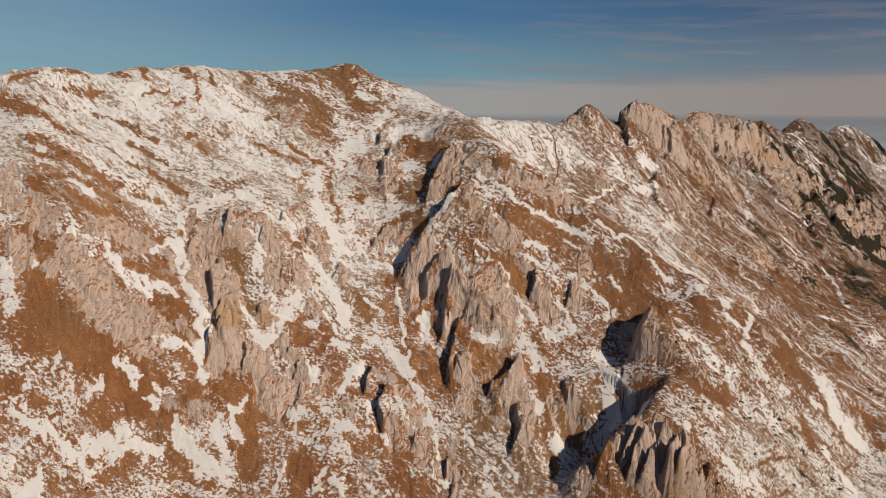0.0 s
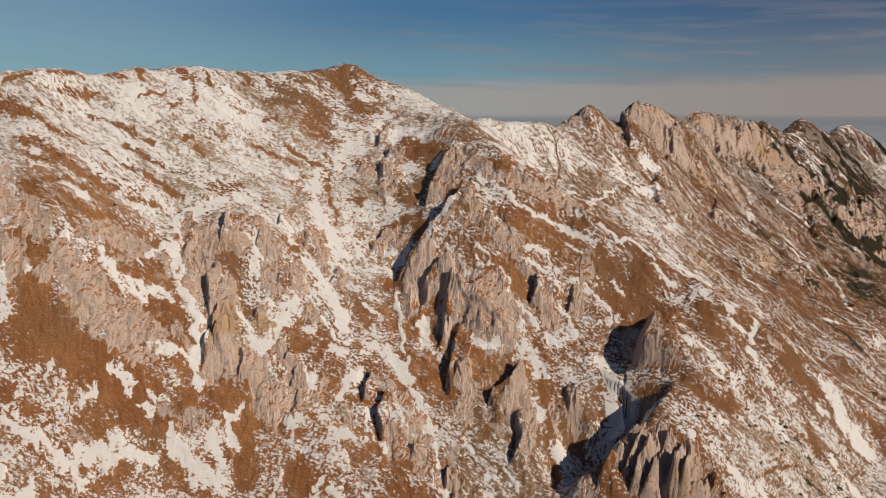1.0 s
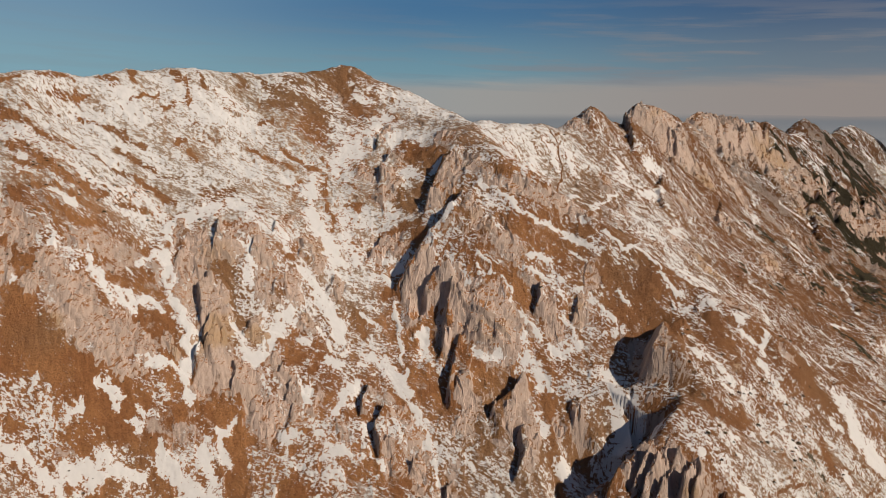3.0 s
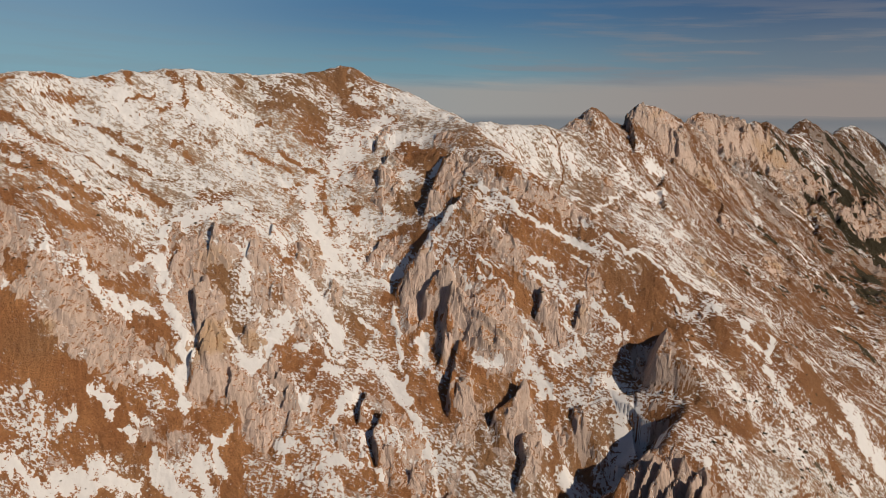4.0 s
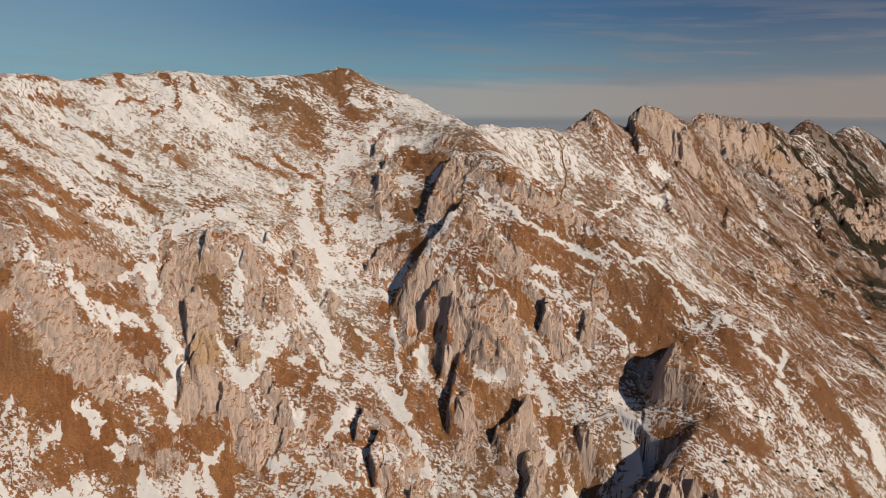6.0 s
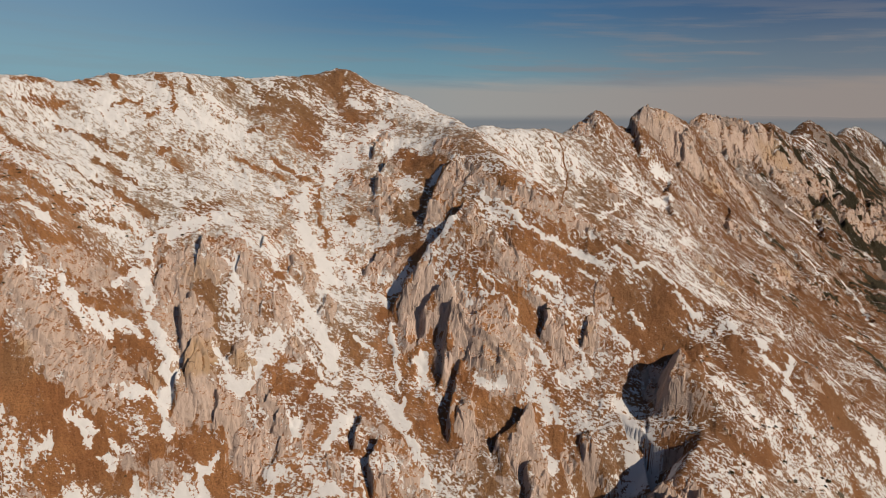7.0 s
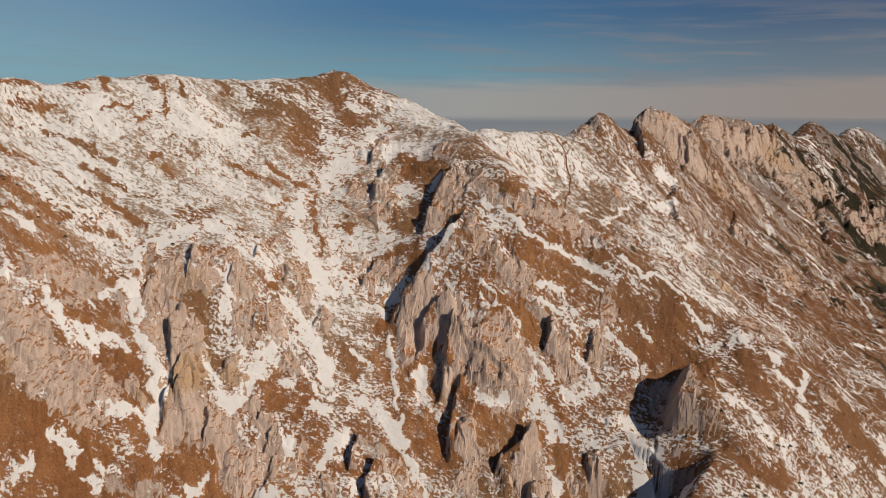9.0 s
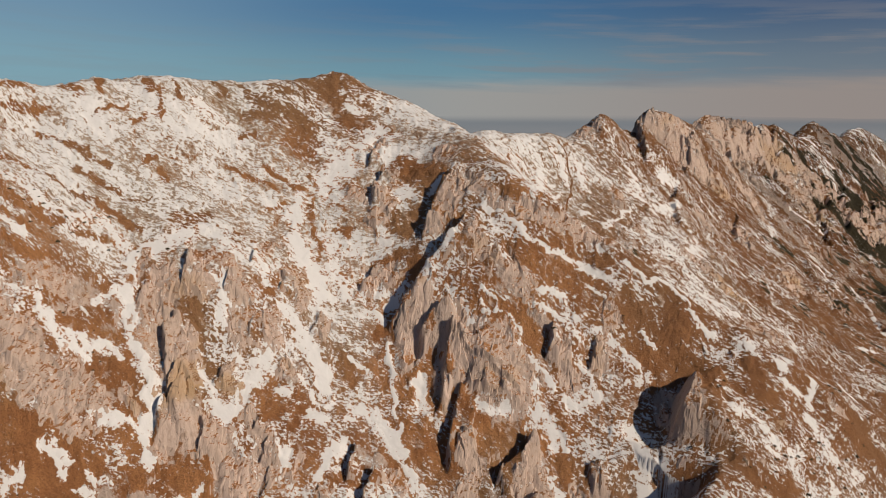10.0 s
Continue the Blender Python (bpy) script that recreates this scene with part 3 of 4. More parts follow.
rock(36.4, 1.3, (350, 1188), (379, 1179), (414, 1171))
rock(21.9, 1.2, (373, 1202), (424, 1205))
rock(18.9, 1, (439, 1163), (455, 1145))
rock(60.3, 1, (946, 2392), (1122, 2527), (1022, 2383))
rock(61.6, 1, (1310, 2681), (1218, 2521), (1381, 2632))
rock(12.1, .9, (361, 955), (366, 942))
rock(15.0, 1, (454, 1053), (447, 1005))
rock(11.2, 1, (323, 822), (349, 815))
rock(12.7, .8, (353, 769), (386, 773))
rock(16.3, .9, (532, 1030), (492, 956))
rock(14.5, .7, (578, 1002), (603, 993))
rock(47.0, .8, (1677, 2759), (1659, 2609), (1642, 2451))
rock(12.6, .5, (239, 990), (251, 982))
rock(10.7, 1, (191, 974), (211, 982))
rock(8.2, 1, (-161, 443), (-148, 440), (-135, 438))
rock(10.5, 1.1, (-130, 431), (-120, 425), (-117, 432))
rock(5.8, 1, (-110, 446), (-106, 440), (-101, 432))
rock(4.5, .7, (-86, 441), (-87, 437))
rock(5.5, .9, (-70, 425), (-67, 421))
rock(5.8, .5, (-50, 443), (-39, 439))
rock(5.0, 1, (-38, 415), (-35, 405))
rock(7.6, .9, (-16, 421), (-17, 404), (-15, 398))
rock(4.4, .7, (-27, 434), (-24, 429))
rock(5.1, 1, (0, 395), (9, 390), (6, 382))
rock(8.1, 1, (15, 447), (19, 433), (12, 427))
rock(8.8, 1, (55, 441), (54, 428), (48, 429))
rock(5.0, 1, (61, 418), (58, 406))
rock(4.4, 1, (91, 431), (92, 421))
rock(4.0, 1, (78, 429), (80, 424))
rock(11.4, 1.1, (119, 383), (130, 385), (138, 371), (152, 372))
rock(5.0, 1, (93, 381), (95, 372))
rock(8.2, 1.1, (-169, 440), (-163, 438))
rock(9.3, .35, (-193, 413), (-179, 413), (-165, 413))
rock(4.4, .5, (-246, 394), (-238, 392))
rock(3.9, .8, (249, 465), (253, 463))
rock(6.1, .6, (10, 409), (6, 403))
rock(5.1, .5, (-55, 390), (-48, 393))
rock(23.8, .6, (1572, 2414), (927, 1354))
rock(82.7, .12, (302, 923), (424, 1009), (507, 1020))
rock(69.8, .12, (1286, 2408), (781, 1282), (678, 1051))
rock(23.8, .05, (55, 521), (81, 504))
rock(96.6, .12, (524, 1272), (1120, 2294))
rock(29.5, .1, (158, 820), (211, 789))
rock(35.9, .0, (330, 767), (421, 800))
rock(13.1, .1, (-243, 479), (-214, 457))
rock(18.9, .05, (-333, 517), (-301, 498))
rock(19.8, .1, (-122, 725), (-105, 713))
rock(26.7, .0, (-43, 495), (-28, 462))
rock(15.3, .12, (-18, 419), (-33, 399))
rock(20.1, .12, (24, 439), (39, 421))
rock(33.6, .05, (-68, 620), (-34, 595))
rock(17.8, .1, (79, 484), (100, 475))
rock(10.0, .1, (-177, 412), (-192, 411))
rock(14.8, .0, (153, 399), (165, 389))
rock(12.8, .9, (485, 1196), (477, 1145))
rock(7.4, .9, (226, 822), (229, 802))
rock(7.6, .9, (283, 831), (296, 827))
rock(13.5, .9, (580, 1255), (587, 1229))
rock(28.0, .9, (1420, 2634), (1418, 2553))
rock(7.2, .8, (246, 784), (262, 787))
rock(13.7, .8, (693, 1272), (698, 1246))
rock(4.7, .9, (78, 561), (90, 556))
rock(7.2, .8, (218, 888), (218, 852))
rock(29.2, 1, (507, 1291), (583, 1260))
rock(108.3, 1, (945, 2415), (1248, 2584), (1359, 2463))
rock(119.2, 1, (1506, 2608), (1652, 2551), (2064, 2781))
rock(49.1, 0.6, (1686, 3140), (1868, 3233))
rock(104.1, 0.5, (1782, 3021), (2345, 3399))
rock(28.6, 0.4, (623, 1295), (681, 1213))
rock(89.5, 0.5, (956, 2384), (1072, 2337), (1219, 2270))
snow(2.1, .9, (-382, 573), (-365, 564), (-351, 556))
snow(2.0, .9, (-354, 543), (-336, 536))
snow(2.9, .8, (-338, 527), (-326, 526))
snow(3.5, 1, (-346, 561), (-326, 549), (-305, 544), (-283, 537), (-265, 536), (-248, 540))
snow(5.0, 1.1, (-256, 542), (-240, 537), (-225, 531))
snow(2.8, .9, (-304, 513), (-289, 510), (-282, 508))
snow(5.2, 1.3, (-211, 534), (-219, 523), (-215, 507), (-209, 491), (-203, 480))
snow(6.1, 1.3, (-201, 480), (-191, 469), (-182, 462), (-177, 457))
snow(10.1, 1.3, (-179, 456), (-179, 446))
snow(4.9, 1.3, (-179, 443), (-181, 438))
snow(2.4, 1.2, (-179, 436), (-174, 430), (-171, 427))
snow(2.9, 1.2, (-211, 438), (-201, 440), (-189, 440), (-182, 439))
snow(6.9, 1, (-188, 545), (-203, 534), (-214, 528))
snow(3.2, .9, (-230, 491), (-221, 501), (-213, 496))
snow(2.2, .9, (-287, 481), (-278, 483))
snow(2.2, .9, (-288, 478), (-278, 475), (-264, 477))
snow(3.9, 1.2, (-261, 478), (-252, 472), (-243, 465), (-235, 463), (-225, 464))
snow(2.6, 1, (-234, 467), (-219, 469), (-206, 468))
snow(1.3, .8, (-272, 469), (-264, 465))
snow(2.2, .8, (-317, 482), (-320, 478), (-327, 475))
snow(5.1, 1.1, (-324, 454), (-314, 449))
snow(7.4, 1, (-312, 442), (-310, 434))
snow(2.1, .8, (-303, 453), (-300, 454))
snow(3.0, 1.1, (-160, 542), (-148, 541), (-138, 540), (-130, 532), (-126, 522))
snow(4.2, 1.2, (-151, 521), (-150, 508), (-150, 500), (-149, 493))
snow(3.3, 1, (-164, 509), (-158, 513))
snow(1.4, 1, (-142, 504), (-133, 515))
snow(10.2, 1.3, (-106, 561), (-97, 549), (-87, 532))
snow(8.6, 1.4, (-119, 614), (-119, 591), (-114, 571), (-107, 557))
snow(7.1, .9, (-83, 561), (-71, 542))
snow(4.3, 1.2, (-112, 513), (-105, 510), (-97, 503))
snow(6.3, 1.3, (-97, 503), (-86, 491), (-78, 483), (-76, 473))
snow(3.0, 1, (-91, 476), (-83, 466), (-72, 465))
snow(8.8, 1.1, (-116, 481), (-120, 472), (-124, 468))
snow(4.0, 1, (-135, 479), (-132, 473))
snow(3.9, 1, (-105, 467), (-98, 470))
snow(3.0, 1.1, (-155, 470), (-149, 464), (-141, 456))
snow(5.5, 1.2, (-141, 456), (-134, 452), (-127, 458))
snow(3.3, 1, (-71, 516), (-67, 512))
snow(4.4, 1.1, (-59, 528), (-51, 531), (-44, 525))
snow(4.0, 1.1, (-29, 547), (-31, 536), (-39, 537))
snow(3.5, .9, (-59, 539), (-47, 542))
snow(2.3, 1.1, (-40, 509), (-36, 496), (-32, 478), (-30, 466))
snow(5.8, 1.1, (-15, 485), (-11, 472))
snow(4.3, .9, (-60, 461), (-50, 469), (-37, 462))
snow(1.4, .8, (-67, 500), (-57, 493), (-47, 486))
snow(4.3, 1, (-84, 458), (-73, 457))
snow(3.3, 1, (-62, 451), (-71, 439), (-74, 432))
snow(5.9, 1.1, (-41, 462), (-32, 454), (-25, 447))
snow(3.0, 1, (-26, 462), (-27, 451))
snow(2.0, 1.2, (-36, 450), (-18, 437), (-12, 427), (-8, 414), (-4, 402), (0, 391))
snow(3.3, .9, (-5, 389), (2, 385))
snow(2.4, .9, (-27, 432), (-16, 428), (-12, 432))
snow(1.5, 1, (-55, 428), (-54, 416), (-47, 410), (-39, 403))
snow(1.2, 1.2, (-133, 448), (-123, 440), (-114, 434), (-111, 432))
snow(1.2, 1, (-105, 452), (-102, 442), (-98, 440))
snow(4.1, 1, (-94, 440), (-99, 433))
snow(4.3, 1, (-91, 424), (-87, 420), (-74, 415))
snow(5.0, .9, (-77, 408), (-65, 411), (-57, 407))
snow(4.1, .8, (-78, 402), (-68, 401))
snow(2.3, 1, (-111, 418), (-98, 417))
snow(3.1, 1.1, (-143, 422), (-150, 416), (-147, 409), (-142, 405))
snow(4.8, 1.2, (-158, 408), (-153, 400), (-147, 390), (-147, 382))
snow(6.3, 1.1, (-182, 402), (-172, 396), (-159, 389))
snow(4.0, 1.1, (-212, 391), (-194, 393))
snow(7.3, 1.2, (-239, 386), (-223, 390), (-219, 394))
snow(4.7, 1, (-268, 387), (-258, 383), (-245, 382))
snow(3.7, .9, (-289, 392), (-278, 389), (-269, 388))
snow(4.3, .9, (-237, 379), (-231, 375))
snow(6.8, 1.2, (-259, 366), (-260, 362), (-269, 358))
snow(3.1, .9, (-284, 371), (-279, 368))
snow(2.6, .9, (-285, 404), (-283, 400))
snow(3.1, 1, (-259, 413), (-254, 405))
snow(2.3, 1, (-246, 405), (-237, 409))
snow(2.0, 1, (-233, 421), (-219, 419), (-215, 416))
snow(2.0, .9, (-226, 422), (-214, 421))
snow(1.9, 1, (-205, 418), (-201, 415))
snow(2.0, 1, (-198, 418), (-190, 417))
snow(1.9, 1, (-209, 412), (-201, 411))
snow(1.9, .8, (-267, 418), (-270, 412))
snow(2.2, 1, (-110, 394), (-111, 389), (-113, 381))
snow(1.8, .8, (-85, 385), (-78, 390))
snow(2.9, 1, (-73, 388), (-68, 380))
snow(2.5, 1, (-51, 384), (-47, 379))
snow(1.1, 1.1, (26, 405), (38, 399), (47, 391), (50, 387))
snow(4.3, .9, (29, 383), (38, 379))
snow(2.3, .9, (15, 416), (20, 407))
snow(4.4, 1.1, (64, 430), (70, 425))
snow(5.3, 1.1, (80, 411), (87, 403))
snow(7.6, 1, (61, 462), (64, 456), (71, 450))
snow(3.0, 1, (24, 463), (42, 462), (50, 461))
snow(5.7, .9, (83, 465), (95, 469))
snow(2.2, 1.1, (92, 481), (98, 475), (99, 468))
snow(3.1, 1, (53, 468), (62, 471))
snow(1.8, 1, (59, 486), (67, 479), (73, 470))
snow(5.7, 1, (118, 452), (121, 439), (122, 425))
snow(6.5, 1.1, (128, 423), (114, 413), (104, 403), (99, 398))
snow(3.4, .9, (122, 400), (134, 400), (142, 403))
snow(3.3, .8, (105, 388), (109, 390))
snow(1.9, 1.2, (8, 516), (21, 504), (35, 494), (52, 488))
snow(1.4, 1, (26, 519), (40, 506), (53, 495))
snow(2.4, .9, (31, 505), (26, 511))
snow(2.6, 1.3, (30, 574), (48, 561), (60, 553))
snow(3.0, 1.2, (60, 552), (72, 544), (86, 541), (101, 539))
snow(3.0, 1.2, (101, 539), (114, 531), (126, 522))
snow(2.9, 1.2, (134, 536), (147, 529), (166, 527), (172, 515))
snow(2.8, 1.2, (171, 510), (176, 502), (184, 497))
snow(1.5, .9, (28, 561), (40, 550))
snow(1.5, .9, (35, 544), (47, 538))
snow(3.4, 1, (69, 518), (76, 519), (83, 516))
snow(2.3, 1, (64, 511), (77, 507), (86, 501), (94, 494))
snow(3.3, 1, (92, 503), (97, 506))
snow(3.2, 1, (106, 498), (118, 490), (128, 482))
snow(2.3, .9, (136, 499), (141, 491))
snow(2.4, .9, (103, 525), (112, 518))
snow(2.7, .9, (120, 475), (136, 477))
snow(1.4, .9, (175, 496), (175, 488))
snow(3.5, 1, (276, 762), (302, 763), (335, 769))
snow(2.7, 1, (203, 493), (207, 481))
snow(4.0, 1, (219, 476), (227, 482))
snow(3.0, .9, (333, 816), (367, 820), (380, 809))
snow(2.6, 1, (241, 472), (232, 461))
snow(3.5, .9, (225, 465), (221, 467))
snow(3.7, .9, (229, 454), (235, 446), (240, 442))
snow(2.0, 1.1, (442, 762), (460, 739), (483, 727), (516, 721), (541, 718))
snow(2.9, .8, (173, 440), (186, 441), (197, 430))
snow(3.2, 1, (630, 1161), (655, 1165), (647, 1089))
snow(3.1, 1.1, (724, 1225), (738, 1187), (703, 1092), (650, 974))
snow(4.1, .9, (550, 884), (596, 902))
snow(5.7, .9, (622, 873), (666, 912))
snow(7.4, 1.2, (297, 451), (298, 441), (310, 438), (317, 435))
snow(6.4, 1.1, (292, 459), (294, 453))
snow(4.1, 1, (279, 444), (284, 442))
snow(3.9, 1, (277, 418), (287, 411), (292, 404))
snow(3.9, .9, (234, 432), (233, 418), (240, 415))
snow(2.8, .8, (206, 427), (214, 433))
snow(2.9, .9, (253, 439), (259, 441))
snow(3.4, 1, (179, 397), (193, 401))
snow(4.2, .9, (181, 378), (191, 374), (207, 375))
snow(2.5, .9, (158, 385), (161, 384))
snow(2.4, .8, (191, 427), (197, 427))
snow(7.9, .9, (49, 612), (61, 597), (117, 846))
snow(8.2, .8, (43, 643), (87, 848))
snow(4.9, .9, (139, 897), (149, 886), (150, 859))
snow(7.7, .9, (70, 580), (131, 826))
snow(7.2, .8, (171, 897), (173, 860))
snow(8.4, .9, (254, 936), (249, 897))
snow(8.1, .8, (300, 979), (331, 991))
snow(3.0, 1, (232, 863), (204, 817), (184, 799))
snow(5.8, .8, (264, 877), (315, 937))
snow(3.7, .9, (161, 815), (169, 815))
snow(2.5, .9, (115, 551), (120, 545))
snow(7.0, .8, (323, 875), (298, 829))
snow(6.4, .8, (381, 1010), (387, 1006))
snow(5.4, .9, (591, 1224), (560, 1145))
snow(6.3, .9, (1232, 2320), (1282, 2307), (1363, 2333))
snow(10.3, 1, (1550, 2858), (1631, 2856), (1692, 2865))
snow(5.0, 1, (502, 1297), (948, 2365))
snow(7.0, .9, (1207, 2612), (1199, 2566))
snow(7.0, .9, (1459, 2612), (1447, 2559))
snow(4.9, 1, (1593, 2726), (1634, 2704), (1662, 2682))
snow(14.4, 1.1, (-102, 641), (-94, 661), (-83, 652))
snow(6.8, 1, (-102, 626), (-85, 676), (-69, 694))
snow(7.7, .9, (-64, 705), (-48, 692))
snow(6.7, 1, (-91, 730), (-81, 724))
snow(7.4, .8, (-219, 676), (-205, 669))
snow(5.7, .9, (-35, 621), (-27, 615))
snow(3.8, .8, (-47, 583), (-41, 580))
snow(4.8, .9, (-90, 575), (-69, 573))
snow(4.0, .9, (-2, 619), (-8, 613))
snow(3.6, .9, (6, 553), (1, 546))
snow(2.5, .9, (-4, 541), (-16, 535), (-25, 531), (-30, 524))
snow(3.6, .8, (75, 487), (78, 492))
snow(5.9, 0.8, (496, 1313), (541, 1347))
snow(5.2, 0.9, (502, 1366), (500, 1323))
snow(9.1, 0.8, (1589, 2946), (1648, 2928))
snow(5.8, 0.8, (1279, 2777), (1233, 2654))
bare(5.3, 1, (-398, 584), (-372, 574), (-352, 568))
bare(2.1, .8, (-352, 568), (-333, 562), (-313, 560), (-296, 559), (-281, 557))
bare(4.4, 1, (-312, 600), (-292, 596), (-277, 591), (-262, 590))
bare(2.2, .8, (-330, 607), (-317, 601), (-305, 597))
bare(2.6, 1, (-285, 578), (-269, 575), (-257, 571), (-249, 569))
bare(3.6, 1, (-275, 555), (-259, 555), (-243, 552), (-224, 544))
bare(1.6, .8, (-243, 565), (-225, 570))
bare(3.0, 1, (-263, 636), (-255, 645), (-246, 652))
bare(2.9, 1, (-292, 629), (-283, 640), (-274, 645))
bare(2.9, 1, (-351, 610), (-340, 619), (-325, 625))
bare(1.7, .8, (-358, 601), (-353, 609))
bare(4.7, 1, (-368, 620), (-357, 635), (-342, 634))
bare(3.6, 1, (-304, 667), (-296, 652))
bare(4.4, 1, (-272, 679), (-261, 673))
bare(3.1, 1, (-255, 674), (-247, 656))
bare(3.7, 1, (-248, 687), (-237, 670))
bare(1.6, .8, (-365, 585), (-352, 583))
bare(1.6, .8, (-345, 588), (-338, 592))
bare(2.9, 1, (-239, 629), (-229, 632))
bare(3.3, 1, (-240, 602), (-235, 608))
bare(3.3, 1, (-227, 600), (-217, 593))
bare(2.3, 1, (-223, 613), (-219, 612))
bare(4.5, .9, (-355, 549), (-340, 545), (-328, 540), (-311, 533), (-291, 527), (-274, 526))
bare(2.9, .9, (-274, 526), (-257, 527), (-242, 529))
bare(4.0, .8, (-341, 533), (-319, 534))
bare(2.9, .9, (-316, 515), (-300, 515), (-284, 513))
bare(5.6, .9, (-327, 506), (-307, 502), (-284, 499), (-266, 496))
bare(7.3, 1, (-200, 560), (-189, 556), (-182, 566))
bare(2.1, 1, (-172, 559), (-152, 556), (-142, 556))
bare(2.0, 1, (-163, 553), (-150, 548))
bare(19.3, .7, (-169, 699), (-137, 701), (-124, 680))
bare(10.8, .9, (-112, 753), (-114, 739), (-92, 711))
bare(2.3, 1, (-182, 626), (-162, 622), (-139, 618))
bare(3.7, .8, (-182, 665), (-171, 667))
bare(3.5, 1, (-154, 638), (-136, 630), (-121, 625))
bare(2.9, 1, (-118, 641), (-109, 632))
bare(2.7, 1.2, (-111, 620), (-107, 600), (-100, 580), (-95, 562))
bare(2.8, 1, (-140, 595), (-131, 604))
bare(2.3, 1, (-93, 614), (-78, 608))
bare(4.4, 1, (-87, 590), (-74, 589))
bare(5.8, 1, (-81, 634), (-68, 620))
bare(8.3, 1, (-39, 596), (-28, 588), (-21, 597))
bare(12.7, 1, (-37, 654), (-13, 628), (3, 596))
bare(10.9, 1.3, (160, 501), (152, 490), (159, 481))
bare(16.5, 1.2, (-313, 477), (-292, 441), (-289, 426))
bare(11.9, 1.1, (-269, 434), (-261, 423), (-241, 422))
bare(8.5, 1.1, (-218, 411), (-192, 410), (-175, 422))
bare(8.7, 1, (-153, 426), (-139, 420))
bare(9.0, 1, (-137, 410), (-131, 392))
bare(8.0, 1, (-94, 393), (-96, 380))
bare(6.9, 1, (198, 477), (202, 463), (207, 454))
bare(7.7, 1, (259, 461), (276, 454))
bare(6.2, 1, (169, 416), (179, 409), (202, 414))
bare(4.8, 1, (265, 431), (264, 419))
bare(7.0, 1, (16, 473), (20, 463))
bare(5.5, 1, (44, 492), (39, 486))
bare(5.1, 1, (20, 460), (33, 453))
bare(5.1, 1, (67, 547), (86, 544))
bare(5.4, 1, (110, 538), (117, 522))
bare(4.8, 1, (-124, 515), (-118, 530))
bare(5.1, 1, (-112, 462), (-103, 459))
bare(5.1, 1, (-90, 459), (-95, 450))
bare(5.4, 1, (-66, 493), (-60, 482))
bare(5.5, 1, (-167, 502), (-161, 485))
bare(6.9, 1, (-226, 456), (-212, 462), (-196, 463))
bare(7.1, .6, (520, 790), (522, 767))
bare(5.0, 1, (41, 450), (45, 441))
bare(4.7, 1, (27, 415), (37, 421))
bare(3.9, 1, (74, 438), (74, 412), (78, 398))
bare(4.6, 1, (501, 721), (522, 706))
bare(3.7, 1, (329, 449), (330, 435))
bare(6.3, 1, (-48, 564), (-33, 568))
bare(6.2, 1, (-19, 550), (-25, 564))
bare(4.7, 1, (54, 509), (62, 493))
bare(5.3, 1, (134, 487), (139, 471))
bare(6.7, 1, (171, 460), (157, 443))
bare(4.8, 1, (-60, 433), (-65, 429))
bare(4.8, 1, (-41, 527), (-45, 513))
bare(7.6, .7, (126, 518), (138, 507))
bare(5.2, .8, (-216, 709), (-205, 699))
bare(4.6, .8, (-194, 716), (-186, 706))
bare(6.6, .8, (-168, 723), (-152, 721))
bare(3.3, .9, (-394, 596), (-378, 606))
bare(4.7, .7, (-325, 651), (-308, 638))
cover(-341, 569, 47, 59, 0.70)
cover(-286, 615, 51, 63, 0.78)
cover(-211, 667, 55, 68, 0.78)
cover(-191, 591, 49, 62, 0.82)
cover(-281, 543, 45, 57, 0.54)
cover(-240, 601, 50, 62, 0.78)
cover(-165, 662, 55, 69, 0.72)
cover(-139, 713, 58, 73, 0.18)
cover(-105, 740, 60, 76, 0.22)
cover(-85, 737, 60, 75, 0.42)
cover(-39, 714, 59, 74, 0.65)
cover(9, 655, 54, 68, 0.55)
cover(-337, 526, 44, 55, 0.45)
cover(-289, 510, 43, 54, 0.42)
cover(-273, 492, 42, 52, 0.30)
cover(-250, 560, 47, 59, 0.65)
cover(-155, 569, 48, 60, 0.70)
cover(-130, 662, 55, 69, 0.50)
cover(-389, 595, 49, 61, 0.70)
cover(-278, 667, 54, 68, 0.52)
cover(-351, 641, 52, 65, 0.60)
cover(-203, 706, 57, 72, 0.50)
cover(-196, 493, 42, 53, 0.22)
cover(-138, 496, 43, 54, 0.30)
cover(-84, 493, 43, 54, 0.40)
cover(-55, 599, 50, 63, 0.68)
cover(-47, 644, 54, 67, 0.70)
cover(-14, 664, 55, 69, 0.50)
cover(-64, 574, 49, 61, 0.70)
cover(-18, 618, 52, 65, 0.40)
cover(-11, 537, 46, 58, 0.30)
cover(40, 520, 44, 56, 0.22)
cover(80, 500, 43, 54, 0.33)
cover(103, 528, 45, 57, 0.28)
cover(43, 484, 42, 53, 0.12)
cover(-36, 454, 40, 51, 0.48)
cover(28, 451, 40, 50, 0.25)
cover(74, 446, 40, 50, 0.40)
cover(114, 454, 40, 50, 0.50)
cover(157, 494, 43, 54, 0.08)
cover(197, 461, 41, 51, 0.30)
cover(239, 445, 40, 50, 0.45)
cover(263, 447, 40, 50, 0.20)
cover(184, 413, 37, 47, 0.20)
cover(197, 392, 36, 45, 0.72)
cover(268, 409, 38, 47, 0.74)
cover(142, 377, 35, 43, 0.20)
cover(-304, 459, 39, 49, 0.22)
cover(-286, 420, 37, 47, 0.30)
cover(-259, 420, 37, 47, 0.34)
cover(-261, 397, 36, 45, 0.58)
cover(-215, 401, 36, 46, 0.36)
cover(-203, 424, 38, 47, 0.20)
cover(-218, 377, 35, 44, 0.50)
cover(-173, 415, 38, 47, 0.08)
